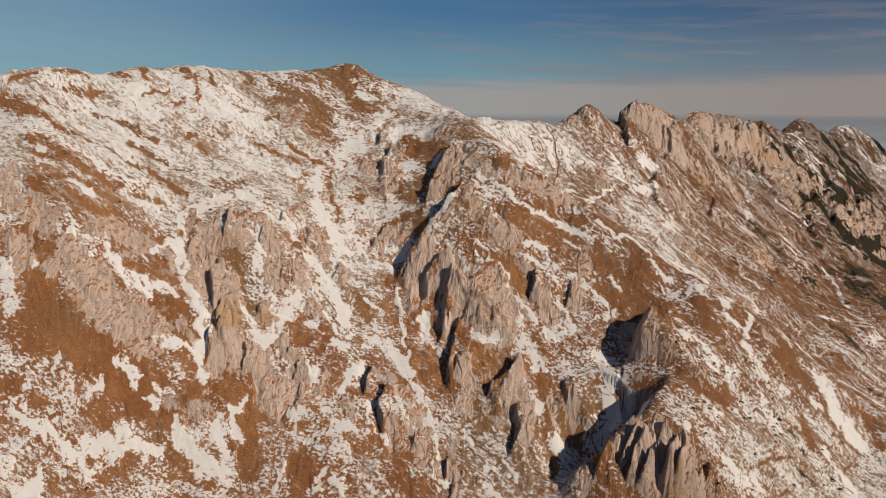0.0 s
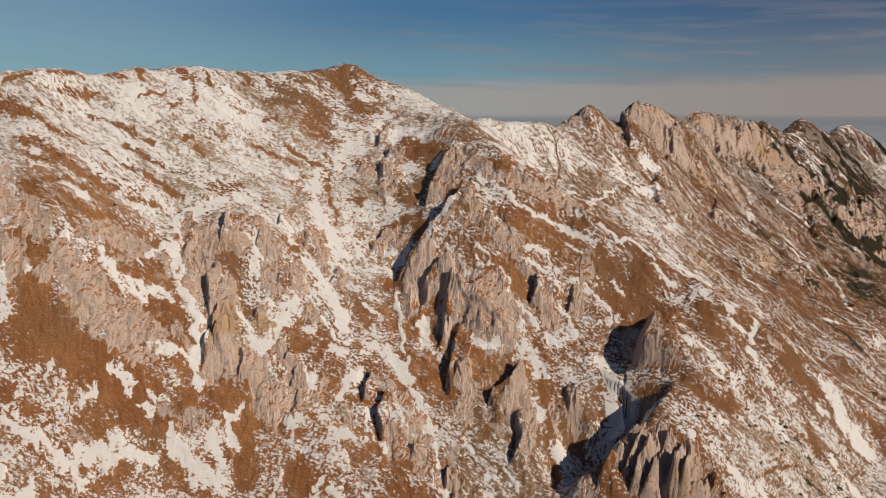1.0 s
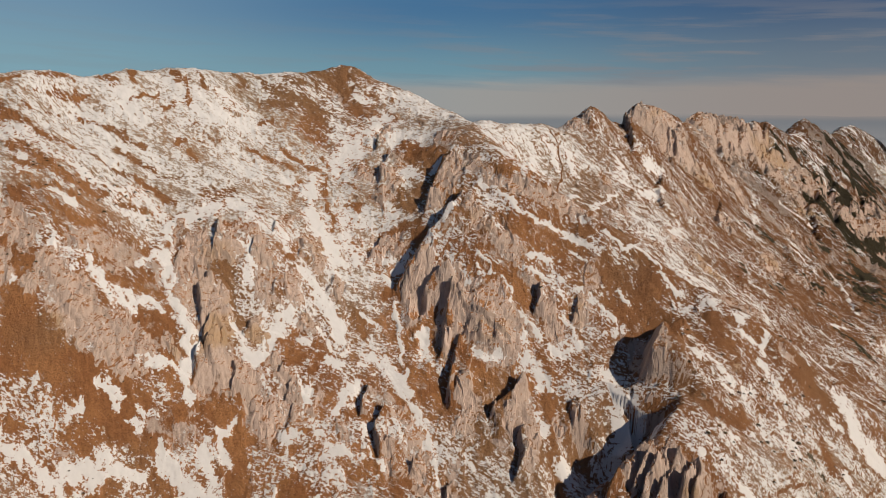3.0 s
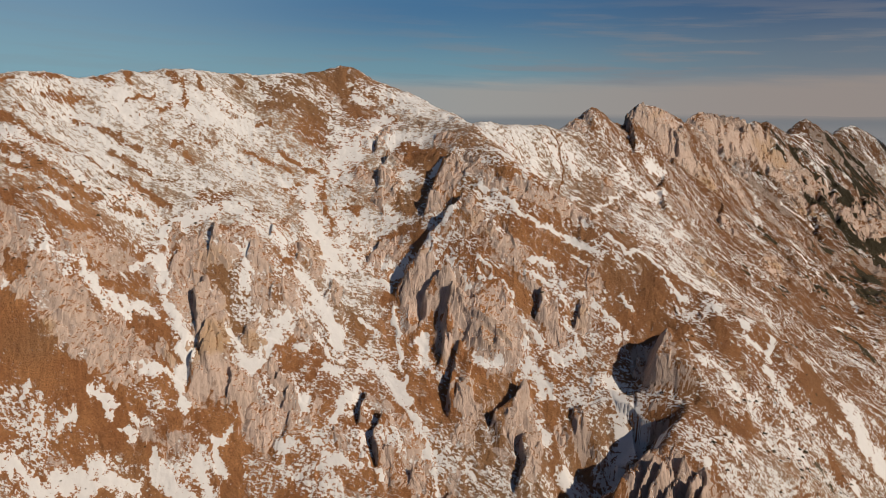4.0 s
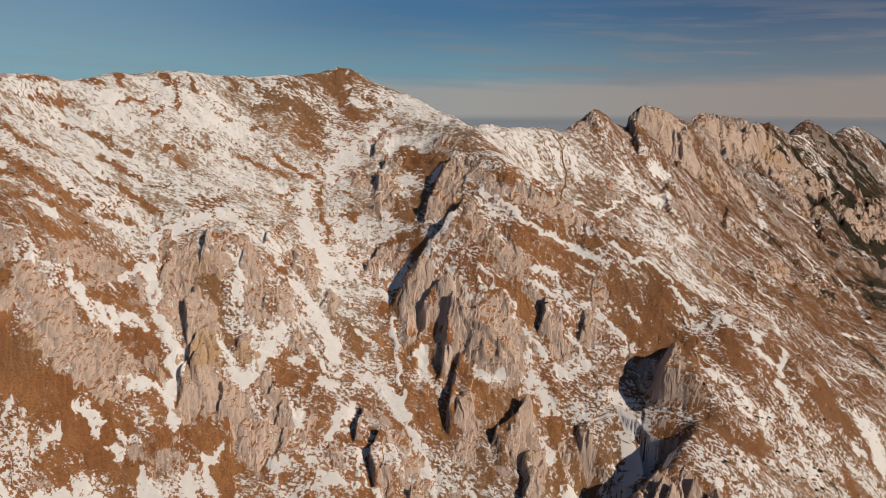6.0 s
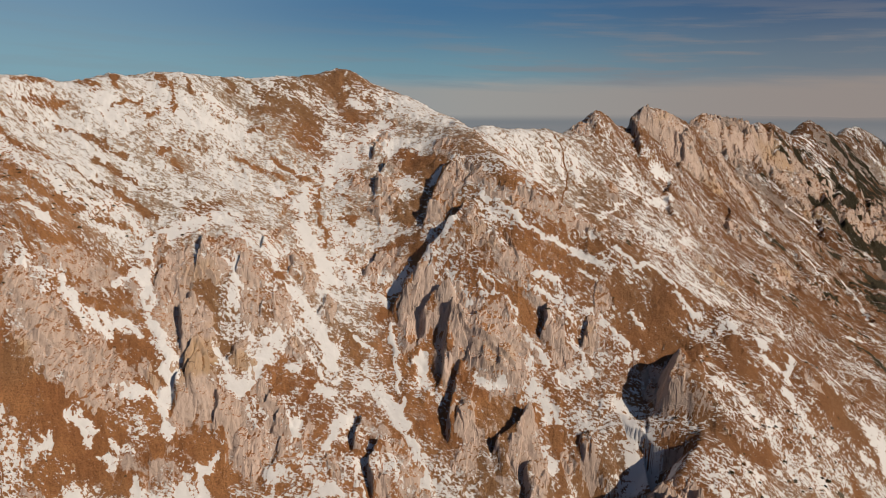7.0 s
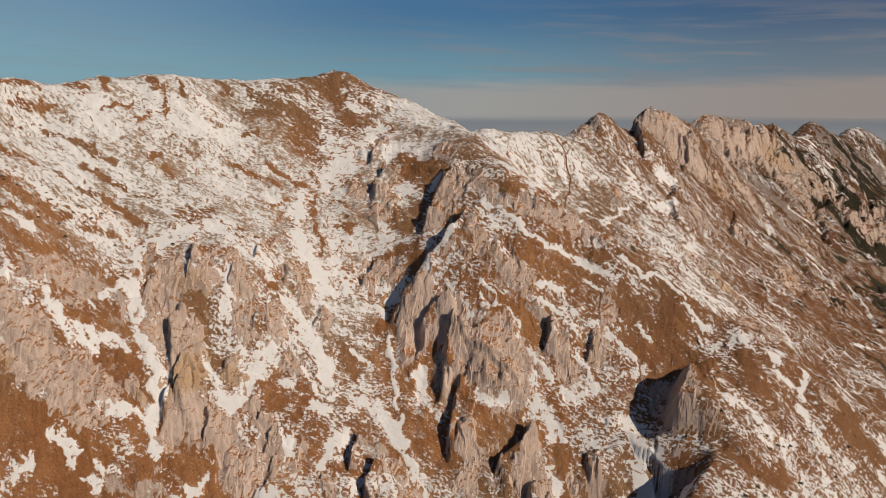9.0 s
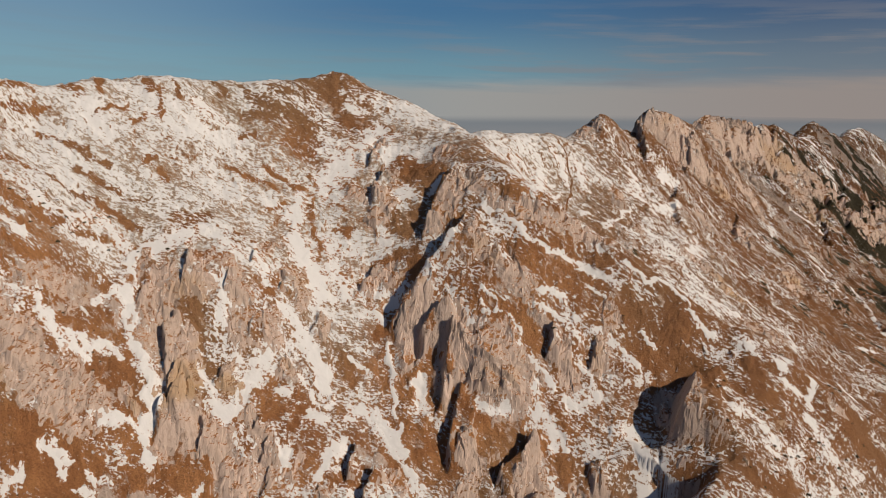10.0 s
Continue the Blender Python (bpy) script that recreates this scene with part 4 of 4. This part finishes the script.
cover(-130, 399, 37, 46, 0.36)
cover(-106, 415, 38, 47, 0.30)
cover(-71, 398, 37, 46, 0.40)
cover(-33, 405, 37, 46, 0.30)
cover(25, 394, 36, 46, 0.50)
cover(61, 406, 37, 47, 0.50)
cover(-94, 442, 39, 49, 0.40)
cover(-268, 365, 34, 42, 0.50)
cover(-222, 445, 39, 49, 0.05)
cover(-243, 427, 38, 47, 0.10)
cover(38, 562, 47, 59, 0.20)
cover(135, 455, 40, 50, 0.50)
cover(-2, 576, 48, 61, 0.12)
cover(20, 475, 42, 52, 0.10)
cover(64, 850, 70, 88, 0.60)
cover(128, 876, 73, 91, 0.68)
cover(220, 937, 78, 98, 0.48)
cover(188, 820, 69, 87, 0.35)
cover(315, 1036, 86, 108, 0.25)
cover(305, 933, 79, 98, 0.47)
cover(328, 872, 75, 93, 0.44)
cover(461, 1162, 98, 122, 0.30)
cover(430, 911, 79, 98, 0.27)
cover(508, 1114, 95, 119, 0.30)
cover(577, 1019, 89, 111, 0.18)
cover(475, 825, 73, 91, 0.27)
cover(567, 842, 75, 94, 0.28)
cover(762, 1070, 94, 118, 0.12)
cover(1006, 2459, 205, 256, 0.25)
cover(1268, 2632, 220, 275, 0.25)
cover(1647, 3035, 254, 317, 0.45)
cover(2187, 3460, 290, 362, 0.42)
cover(1625, 2734, 231, 289, 0.25)
cover(1874, 2747, 235, 294, 0.15)
scrub_and_shade(1673, 2544, 250, 299, 0.95)
scrub_and_shade(1162, 2556, 135, 175, 0.30)
scrub_and_shade(798, 1139, 95, 123, 0.6)
scrub_and_shade(860, 1290, 70, 80, 0.62)
scrub_and_shade(800, 1340, 61, 79, 0.42)
scrub_and_shade(556, 1125, 50, 66, 0.35)
scrub_and_shade(591, 1007, 37, 48, 0.40)
scrub_and_shade(258, 397, 19, 25, 0.30)
scrub_and_shade(215, 750, 27, 35, 0.30)
scrub_and_shade(2013, 3100, 309, 401, 0.52)
scrub_and_shade(1956, 2835, 229, 298, 0.60)
scrub_and_shade(1500, 2540, 159, 206, 0.62)
scrub_and_shade(466, 895, 49, 64, 0.35)
scrub_and_shade(567, 897, 50, 65, 0.35)
scrub_and_shade(190, 431, 24, 31, 0.22)
scrub_and_shade(257, 433, 20, 27, 0.22)


def near_line(line, reach, x, y):
    xs, ys = [p[0] for p in line], [p[1] for p in line]
    return (x > min(xs) - reach) & (x < max(xs) + reach) & (y > min(ys) - reach) & (y < max(ys) + reach)


def strokes(things, x, y):
    far = np.clip(y / 480, 1, 6)
    ex, ey = eased(x, y)
    x = x + far * 1.8 * fbm(ex / 7, ey / 7, 4, 43, 0.65)
    y = y + far * 1.8 * fbm(ex / 7, ey / 7, 4, 47, 0.65)
    wob = fbm(ex / 13, ey / 13, 3, 40, 0.6)
    res = np.full(x.shape, -1.0)
    for width, amount, line in things:
        m = near_line(line, width * 3.2, x, y)
        if m.any():
            d, _, s = along(line, x[m], y[m])
            w = width * (1.0 + 0.35 * wob[m])
            res[m] = np.maximum(res[m], amount * np.clip(1.0 - d / np.maximum(w, 0.3 * width), -1, 1))
    return res


def masks(x, y):
    rocky = strokes(ROCKS, x, y)
    snowy = strokes(SNOWS, x, y)
    amount, total = np.zeros(x.shape), np.full(x.shape, 1e-6)
    for cx, cy, rx, ry, a in COVERS:
        w = np.exp(-((x - cx) / rx) ** 2 - ((y - cy) / ry) ** 2)
        amount, total = amount + a * w, total + w
    green = np.zeros(x.shape)
    for cx, cy, rx, ry, a in SCRUB_AND_SHADE:
        green = np.maximum(green, a * np.exp(-((x - cx) / rx) ** 2 - ((y - cy) / ry) ** 2))
    thin = amount / total - 0.52 * np.clip(1.3 * strokes(BARES, x, y) + 0.15, 0, 1.0)
    return rocky, snowy, thin, green


def height(x, y, rocky=None):
    x, y = np.asarray(x, float), np.asarray(y, float)
    z = base_height(x, y)
    if rocky is None:
        rocky = strokes(ROCKS, x, y)
    far = np.clip(y / 480, 1, 6)
    for h, steep, gentle, line in RIBS:
        m = near_line(line, max(steep, gentle) * 3, x, y)
        if m.any():
            xm, ym = x[m], y[m]
            wob = 0.9 * steep * fbm(xm / (3.2 * steep), ym / (3.2 * steep), 4, 71)
            d, side, s = along(line, xm + wob, ym)
            foot = np.clip((d - steep) / ((0.9 if h < 24 else 0.5) * gentle), 0, None)
            top = 0.68 if h < 24 else 0.3
            up = np.where(side < 0, top - smooth(0, 1, d / steep) + (1 - top) * smooth(0, 1, foot), top * np.exp(-(d / gentle) ** 1.4))
            ends = smooth(0, 0.16 if h < 20 else 0.34, s) * smooth(0, 0.22, 1 - s)
            chip = 1.0 + 0.30 * facets(xm / (1.6 * steep + 3), ym / (2.2 * steep + 4), 301, 0.8) + 0.2 * fbm(xm / 15, ym / 15, 2, 303)
            z[m] += 1.05 * h * up * ends * chip
    ex, ey = eased(x, y)
    bare = 1 - 0.85 * smooth(-0.1, 0.4, strokes(SNOWS, x, y))
    r = smooth(-0.3, 0.6, rocky) * (0.35 + 0.65 * bare)
    wx, wy = ex + 3.0 * fbm(ex / 13, ey / 13, 3, 91), ey + 3.0 * fbm(ex / 13, ey / 13, 3, 97)
    hard = np.zeros(x.shape)
    m = r > 0.01
    if m.any():
        hx, hy, hf = wx[m], wy[m], far[m]
        broken = 2.6 * facets(*beds(hx, hy, 17, 22, -14), 101, 1.2) + 1.6 * facets(*beds(hx, hy, 6.5, 8, -10), 111, 1.3)
        broken = broken + smooth(1.4, 2.6, hf) * 2.6 * (crags(ex[m] / 7, ey[m] / 24, 3, 55) - 0.55)
        broken = broken + smooth(1.3, 1.7, hf) * 1.4 * facets(ex[m] / 4.5, ey[m] / 7, 141, 1.3)
        hard[m] = broken
    soft = 1.3 * fbm(ex / 34, ey / 34, 3, 25) + 0.7 * facets(*beds(wx, wy, 22, 8), 121, 0.8) + 0.7 * facets(*beds(wx, wy, 7, 5), 131, 1.0)
    hard = hard * (1 - 0.7 * smooth(0.55, 1.0, rocky))
    z += far ** 0.75 * (r * hard + (1 - r) * bare * soft)
    z += far * (0.30 + 0.15 * r) * bare * fbm(ex / 4.5, ey / 4.5, 3, 35)
    return z


def mesh_from(name, verts, faces, mat, smooth_shade=True):
    me = bpy.data.meshes.new(name)
    me.vertices.add(len(verts))
    me.vertices.foreach_set("co", np.asarray(verts, np.float32).ravel())
    faces = np.asarray(faces, np.int32)
    me.loops.add(faces.size)
    me.loops.foreach_set("vertex_index", faces.ravel())
    me.polygons.add(len(faces))
    me.polygons.foreach_set("loop_start", np.arange(0, faces.size, faces.shape[1], dtype=np.int32))
    me.polygons.foreach_set("use_smooth", np.full(len(faces), smooth_shade))
    me.update(calc_edges=True)
    me.materials.append(mat)
    return me


def grid_faces(n, m):
    i = np.arange((n - 1) * (m - 1))
    a = (i // (m - 1)) * m + i % (m - 1)
    return np.stack([a, a + m, a + m + 1, a + 1], 1)


def give(me, name, values):
    me.attributes.new(name, "FLOAT", "POINT").data.foreach_set("value", np.asarray(values, np.float32).ravel())


def give_plan(me, x, y, z):
    ex, ey = eased(x, y)
    v = np.stack([ex, ey, z / np.clip(y / 480, 1, None)], -1)
    me.attributes.new("plan", "FLOAT_VECTOR", "POINT").data.foreach_set("vector", v.astype(np.float32).ravel())
    give(me, "coarse", np.clip(y / 480, 1, None) ** 1.8)


# the ground: one sheet from the foot of the face to the far ridges, finest on the near face
COLS, ROWS_N = 920, 860
us = np.concatenate([-np.geomspace(3.0, 0.80, 40)[:-1], np.linspace(-0.79, 0.83, COLS), np.geomspace(0.84, 3.0, 40)])
ys = np.concatenate([np.linspace(-1500, -140, 18), np.linspace(-90, 325, 50), np.geomspace(328, 4700, ROWS_N)])
gu, gy = np.meshgrid(us, ys, indexing="ij")
gx = gu * (np.maximum(gy, -90) + 20 + 900 * smooth(327, -90, gy))
rocky_g, snowy_g, cover_g, green_g = masks(gx, gy)
gz = height(gx, gy, rocky_g)
ground_mesh = mesh_from("ground", np.stack([gx, gy, gz], -1).reshape(-1, 3), grid_faces(len(us), len(ys)), LAND)
give_plan(ground_mesh, gx, gy, gz)
give(ground_mesh, "rocky", rocky_g)
give(ground_mesh, "snowy", snowy_g)
give(ground_mesh, "cover", cover_g)
give(ground_mesh, "green", green_g)
ground = tagged(new("ground", ground_mesh), "steep mountain slope of brown winter grass, pale rock and thin snow", "ground", kind="structure")


# ---- crags and snow patches: things that lie on the slope ----
def patch_grid(line, reach, step):
    xs, ys = [p[0] for p in line], [p[1] for p in line]
    nx = max(6, int((max(xs) - min(xs) + 2 * reach) / step))
    ny = max(6, int((max(ys) - min(ys) + 2 * reach) / (step * 1.15)))
    return np.meshgrid(np.linspace(min(xs) - reach, max(xs) + reach, nx), np.linspace(min(ys) - reach, max(ys) + reach, ny), indexing="ij")


def pieces(keep):
    """Numbers the connected cells of a grid; 0 is none."""
    lab = np.where(keep, np.arange(1, keep.size + 1).reshape(keep.shape), 0)
    while True:
        old = lab.copy()
        for axis in (0, 1):
            for step in (1, -1):
                other = np.roll(lab, step, axis)
                edge = [slice(None), slice(None)]
                edge[axis] = 0 if step == 1 else -1
                other[tuple(edge)] = 0
                lab = np.where(keep, np.maximum(lab, other), 0)
        if (lab == old).all():
            return lab


def cells_of(mask):
    return mask[1:, 1:] | mask[:-1, 1:] | mask[1:, :-1] | mask[:-1, :-1]


def cut(name, x, y, z, chosen, mat, extra=None, at=(0, 0, 0)):
    """A mesh of the chosen cells of a grid."""
    n, m = x.shape
    f = grid_faces(n, m)[chosen.ravel()]
    used = np.unique(f)
    index = np.zeros(n * m, np.int64)
    index[used] = np.arange(len(used))
    v = np.stack([x, y, z], -1).reshape(-1, 3)[used]
    me = mesh_from(name, v - np.array(at), index[f], mat, mat is SNOW)
    give_plan(me, v[:, 0], v[:, 1], v[:, 2])
    if extra is not None:
        give(me, "depth", extra.ravel()[used])
    return me


def add_crag(width, amount, line, label):
    far = max(1.0, line[0][1] / 480)
    x, y = patch_grid(line, 1.8 * width + 4, 0.62 * far ** 1.1)
    own = strokes([(width, amount, line)], x, y)
    rocky = strokes(ROCKS, x, y)
    z = height(x, y, rocky)
    ex, ey = eased(x, y)
    u, v = beds(ex, ey, 2.6, 3.6, -16)
    fine = 0.13 * facets(u, v, 201, 1.4) + 0.06 * facets(u * 2.3, v * 2.3, 211, 1.2)
    edge = own + 0.6 * fbm(ex / 6, ey / 6, 5, 221, 0.65) - 0.05
    z = z + far * (np.clip(edge - 0.15, -0.5, 0.35) * 1.6 + np.clip(edge * 2, 0, 1) * fine)
    cells = cells_of(edge > 0.2)
    lab = pieces(cells)
    # slabs: the cells of the coarse beds, each one a part of its own
    wx, wy = ex + 3.0 * fbm(ex / 13, ey / 13, 3, 91), ey + 3.0 * fbm(ex / 13, ey / 13, 3, 97)
    slab = facets(*beds(wx, wy, 17, 22, -14), 101, 0.0)[:-1, :-1]
    slab = np.round(slab, 6)
    for number in np.unique(lab):
        here = lab == number
        if number == 0 or here.sum() < 60:
            continue
        crag = tagged(new("rock_outcrop"), label, "rock outcrop", "crags on the mountain face")
        i, j = np.argwhere(here)[here.sum() // 2]
        at = Vector((float(x[i, j]), float(y[i, j]), float(z[i, j])))
        crag.matrix_basis = Matrix.Translation(at)
        kinds, counts = np.unique(slab[here], return_counts=True)
        big = kinds[counts.argmax()]
        mine = np.where(np.isin(slab, kinds[counts >= 40]), slab, big)
        for k in np.unique(mine[here]):
            bits = pieces(here & (mine == k))
            for bit in np.unique(bits):
                if bit and (bits == bit).sum() >= 9:
                    new("rock_slab", cut("rock_slab", x, y, z, bits == bit, ROCK, None, at)).parent = crag


def add_snow(width, amount, line, label):
    far = max(1.0, line[0][1] / 480)
    x, y = patch_grid(line, 2.0 * width + 4, 0.75 * far)
    own = strokes([(width, amount, line)], x, y)
    z = height(x, y)
    ex, ey = eased(x, y)
    lump = own + 0.55 * fbm(*beds(ex, ey, 5, 2.6, -20), 4, 231, 0.7)
    z = z + far * np.clip(0.3 * (lump - 0.0), -0.15, 0.22)
    lab = pieces(cells_of(lump > 0.0))
    for number in np.unique(lab):
        here = lab == number
        if number and here.sum() >= 40:
            tagged(new("snow_patch", cut("snow_patch", x, y, z, here, SNOW, lump)), label, "snow patch", "snow lying in gullies and hollows")


for width, amount, line in ROCKS:
    if amount < 0.65 or width > 25 and amount < 0.95:
        continue
    if width > 25:
        words = "distant fluted grey limestone wall below the ridge"
    elif amount < 0.85:
        words = "low broken limestone outcrop with brown grass between"
    elif width > 12:
        words = "broad pale limestone buttress standing out of the slope"
    else:
        words = "small pale limestone crag with cracked faces"
    add_crag(width, amount, line, words)
for width, amount, line in SNOWS:
    long = sum(math.dist(a, b) for a, b in zip(line, line[1:]))
    if long > 9 * width:
        words = "long narrow strip of white snow in a gully"
    elif width > 8:
        words = "wide patch of white snow in a hollow"
    else:
        words = "small patch of white snow among brown grass"
    add_snow(width, amount, line, words)


# ---- distance: haze, far hills ----
def arc_sheet(name, radius, low, tops, mat, a0=-48, a1=52):
    n = len(tops)
    ang = np.radians(np.linspace(a0, a1, n))
    x, y = radius * np.sin(ang), radius * np.cos(ang)
    v = np.concatenate([np.stack([x, y, np.full(n, low)], 1), np.stack([x, y, tops], 1)])
    i = np.arange(n - 1)
    return new(name, mesh_from(name, v, np.stack([i, i + 1, n + i + 1, n + i], 1), mat))


q = np.linspace(0, 1, 400)
# far hills and mist: flat sheets with the haze painted in as glow
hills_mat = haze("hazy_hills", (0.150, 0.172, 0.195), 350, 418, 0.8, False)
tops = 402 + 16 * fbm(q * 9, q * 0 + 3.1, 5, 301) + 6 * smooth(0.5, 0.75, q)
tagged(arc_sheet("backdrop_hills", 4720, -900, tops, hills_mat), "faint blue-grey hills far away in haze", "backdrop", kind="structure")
mist = haze("valley_mist", (0.275, 0.265, 0.262), 210, 392, 0.92, True)
tagged(arc_sheet("backdrop_mist", 4680, -900, np.full(400, 400.0), mist), "pale mist lying in the far valley", "backdrop", kind="structure")
tagged(arc_sheet("backdrop_sky", 4760, -900, np.full(400, 2200.0), sky_glow()), "blue winter sky with a grey-pink veil over the horizon", "backdrop", kind="structure")


# ---- dwarf pines ----
def pine_mesh(seed):
    rnd = random.Random(seed)
    bm = bmesh.new()
    for _ in range(60):
        a, r = rnd.uniform(0, 6.283), rnd.uniform(0, 1) ** 0.95
        h = 0.15 + 0.75 * (1 - r * r) * rnd.uniform(0.5, 1)
        c = Vector((r * math.cos(a), r * math.sin(a), h))
        for k in range(3):
            d = Vector((rnd.uniform(-1, 1), rnd.uniform(-1, 1), rnd.uniform(0.1, 1))).normalized()
            e = d.cross(Vector((0.3, 0.9, 0.2))).normalized()
            s = rnd.uniform(0.16, 0.34)
            bm.faces.new([bm.verts.new(c + e * s * 0.5), bm.verts.new(c - e * s * 0.5), bm.verts.new(c + d * s * 1.5)])
    me = bpy.data.meshes.new("dwarf_pine")
    bm.to_mesh(me)
    bm.free()
    me.materials.append(PINE)
    return me


PINES = [pine_mesh(i) for i in range(4)]
rnd = random.Random(11)


def pines(count, x, y, rx, ry, low, high):
    spots = [(x + rnd.gauss(0, rx), y + rnd.gauss(0, ry)) for _ in range(max(1, round(0.72 * count)))]
    zs = height(np.array([p[0] for p in spots]), np.array([p[1] for p in spots]))
    for (px, py), pz in zip(spots, zs):
        s = 0.72 * rnd.uniform(low, high)
        ob = new("dwarf_pine", PINES[rnd.randrange(4)])
        ob.matrix_basis = Matrix.LocRotScale((px, py, float(pz) - 0.1), Euler((0, 0, rnd.uniform(0, 6.28))), (s, s, s * rnd.uniform(0.6, 0.9)))
        tagged(ob, "low dark green dwarf pine bush on the slope", "bush", "dwarf pines on the slope")


MARK = (-235.5, 694.0)
pines(40, -286, 532, 27, 15, 1.2, 2.4)
pines(24, -287, 478, 21, 14, 1.1, 2.2)
pines(14, -234, 468, 13, 9, 0.8, 1.5)
pines(16, -244, 400, 24, 13, 0.7, 1.4)
pines(34, 184, 413, 24, 19, 1, 2.3)
pines(34, 233, 451, 33, 27, 1, 2.2)
pines(46, 240, 415, 30, 24, 0.8, 2.2)
pines(16, 265, 403, 21, 15, 0.8, 1.7)
pines(14, 93, 522, 28, 19, 0.8, 1.5)
pines(10, 20, 489, 22, 22, 0.7, 1.3)
pines(16, 410, 866, 133, 66, 1.6, 3)
pines(14, 198, 738, 43, 26, 1.4, 2.6)
pines(14, -32, 390, 23, 11, 0.7, 1.3)
pines(22, 633, 977, 108, 90, 2, 4)
pines(40, 1733, 2785, 312, 260, 5, 10)
pines(1, 75, 493, 0, 0, 2.3, 2.7)
pines(1, 167, 430, 0, 0, 2.1, 2.4)
pines(1, 260, 797, 0, 0, 2.9, 3.3)
pines(1, 169, 395, 0, 0, 2.3, 2.7)
pines(1, 174, 385, 0, 0, 1.8, 2.1)
pines(1, 211, 417, 0, 0, 2.5, 2.8)
pines(1, 242, 420, 0, 0, 2.5, 2.8)
pines(1, 275, 404, 0, 0, 3.4, 3.9)
pines(1, 279, 400, 0, 0, 3.1, 3.6)
pines(1, 534, 738, 0, 0, 5.2, 6.0)
pines(1, 545, 735, 0, 0, 4.4, 5.1)
pines(1, -317, 536, 0, 0, 2.0, 2.2)
pines(1, -315, 545, 0, 0, 1.4, 1.7)
pines(1, -338, 548, 0, 0, 1.6, 1.8)
pines(1, -330, 511, 0, 0, 1.8, 2.1)
pines(1, -285, 521, 0, 0, 1.6, 1.8)
pines(1, 225, 443, 0, 0, 1.7, 2.0)
pines(1, 212, 432, 0, 0, 2.0, 2.2)
pines(1, 240, 436, 0, 0, 2.1, 2.4)
pines(1, 175, 363, 0, 0, 2.1, 2.4)
pines(1, 202, 372, 0, 0, 1.8, 2.1)
pines(1, 174, 454, 0, 0, 1.3, 1.5)
pines(1, -205, 414, 0, 0, 1.2, 1.4)
pines(1, -255, 398, 0, 0, 1.3, 1.5)
pines(1, -225, 381, 0, 0, 1.6, 1.8)
pines(1, -231, 369, 0, 0, 2.0, 2.2)
PATH = (2.2, (147, 917), (155, 898), (158, 874), (152, 843), (138, 803))


# ---- footpath ----
def footpath(width, *line):
    """A worn strip laid over the slope along a plan line."""
    pts = []
    for a, b in zip(line, line[1:]):
        n = max(2, int(math.dist(a, b) / 2))
        pts += [(a[0] + (b[0] - a[0]) * i / n, a[1] + (b[1] - a[1]) * i / n) for i in range(n)]
    pts = np.array(pts + [line[-1]], float)
    d = np.gradient(pts, axis=0)
    nrm = np.stack([-d[:, 1], d[:, 0]], 1) / np.linalg.norm(d, axis=1)[:, None]
    wob = fbm(np.arange(len(pts)) / 9.0, np.zeros(len(pts)), 3, 401)
    rows = [pts + nrm * (o + 0.7 * wob[:, None]) * width for o in (-0.5, -0.2, 0.2, 0.5)]
    x, y = np.stack([r[:, 0] for r in rows]), np.stack([r[:, 1] for r in rows])
    z = height(x, y) + np.array([-0.3, 0.5, 0.5, -0.3])[:, None]
    me = mesh_from("footpath", np.stack([x, y, z], -1).reshape(-1, 3), grid_faces(*x.shape), LAND)
    give_plan(me, x, y, z)
    for key in ("rocky", "snowy", "cover", "green"):
        give(me, key, np.full(x.shape, {"rocky": -1.0, "snowy": -1.0, "cover": -0.6, "green": 0.0}[key]))
    tagged(new("footpath", me), "narrow worn footpath crossing the snowy slope", "footpath", kind="structure")


footpath(*PATH)


# ---- summit marker ----
def stone_mesh(seed):
    rnd2 = random.Random(seed)
    bm = bmesh.new()
    bmesh.ops.create_icosphere(bm, subdivisions=1, radius=1.0)
    for v in bm.verts:
        v.co = v.co * rnd2.uniform(0.75, 1.15)
        v.co.z *= 0.6
    me = bpy.data.meshes.new("stone")
    bm.to_mesh(me)
    bm.free()
    me.materials.append(ROCK)
    return me


def summit_marker(x, y):
    z = float(height(np.array([x * 1.0]), np.array([y * 1.0]))[0])
    top = tagged(new("summit_marker"), "dark wooden marker post in a small stone cairn", "marker post")
    top.matrix_basis = pose(x, y, z)
    bm = bmesh.new()
    bmesh.ops.create_cone(bm, cap_ends=True, segments=10, radius1=0.16, radius2=0.11, depth=3.0, matrix=Matrix.Translation((0, 0, 1.4)))
    bmesh.ops.create_cone(bm, cap_ends=True, segments=10, radius1=0.14, radius2=0.02, depth=0.2, matrix=Matrix.Translation((0, 0, 3.0)))
    me = bpy.data.meshes.new("post")
    bm.to_mesh(me)
    bm.free()
    me.materials.append(POST)
    new("post", me).parent = top
    stones = [stone_mesh(i) for i in range(3)]
    for i in range(14):
        ob = new("stone", stones[i % 3])
        ob.parent = top
        a, lay = i * 2.4, i // 6
        ob.matrix_basis = pose((0.55 - 0.15 * lay) * math.cos(a), (0.55 - 0.15 * lay) * math.sin(a), 0.1 + 0.25 * lay, 0, 0, i * 50) @ Matrix.Scale(0.3, 4)


summit_marker(*MARK)
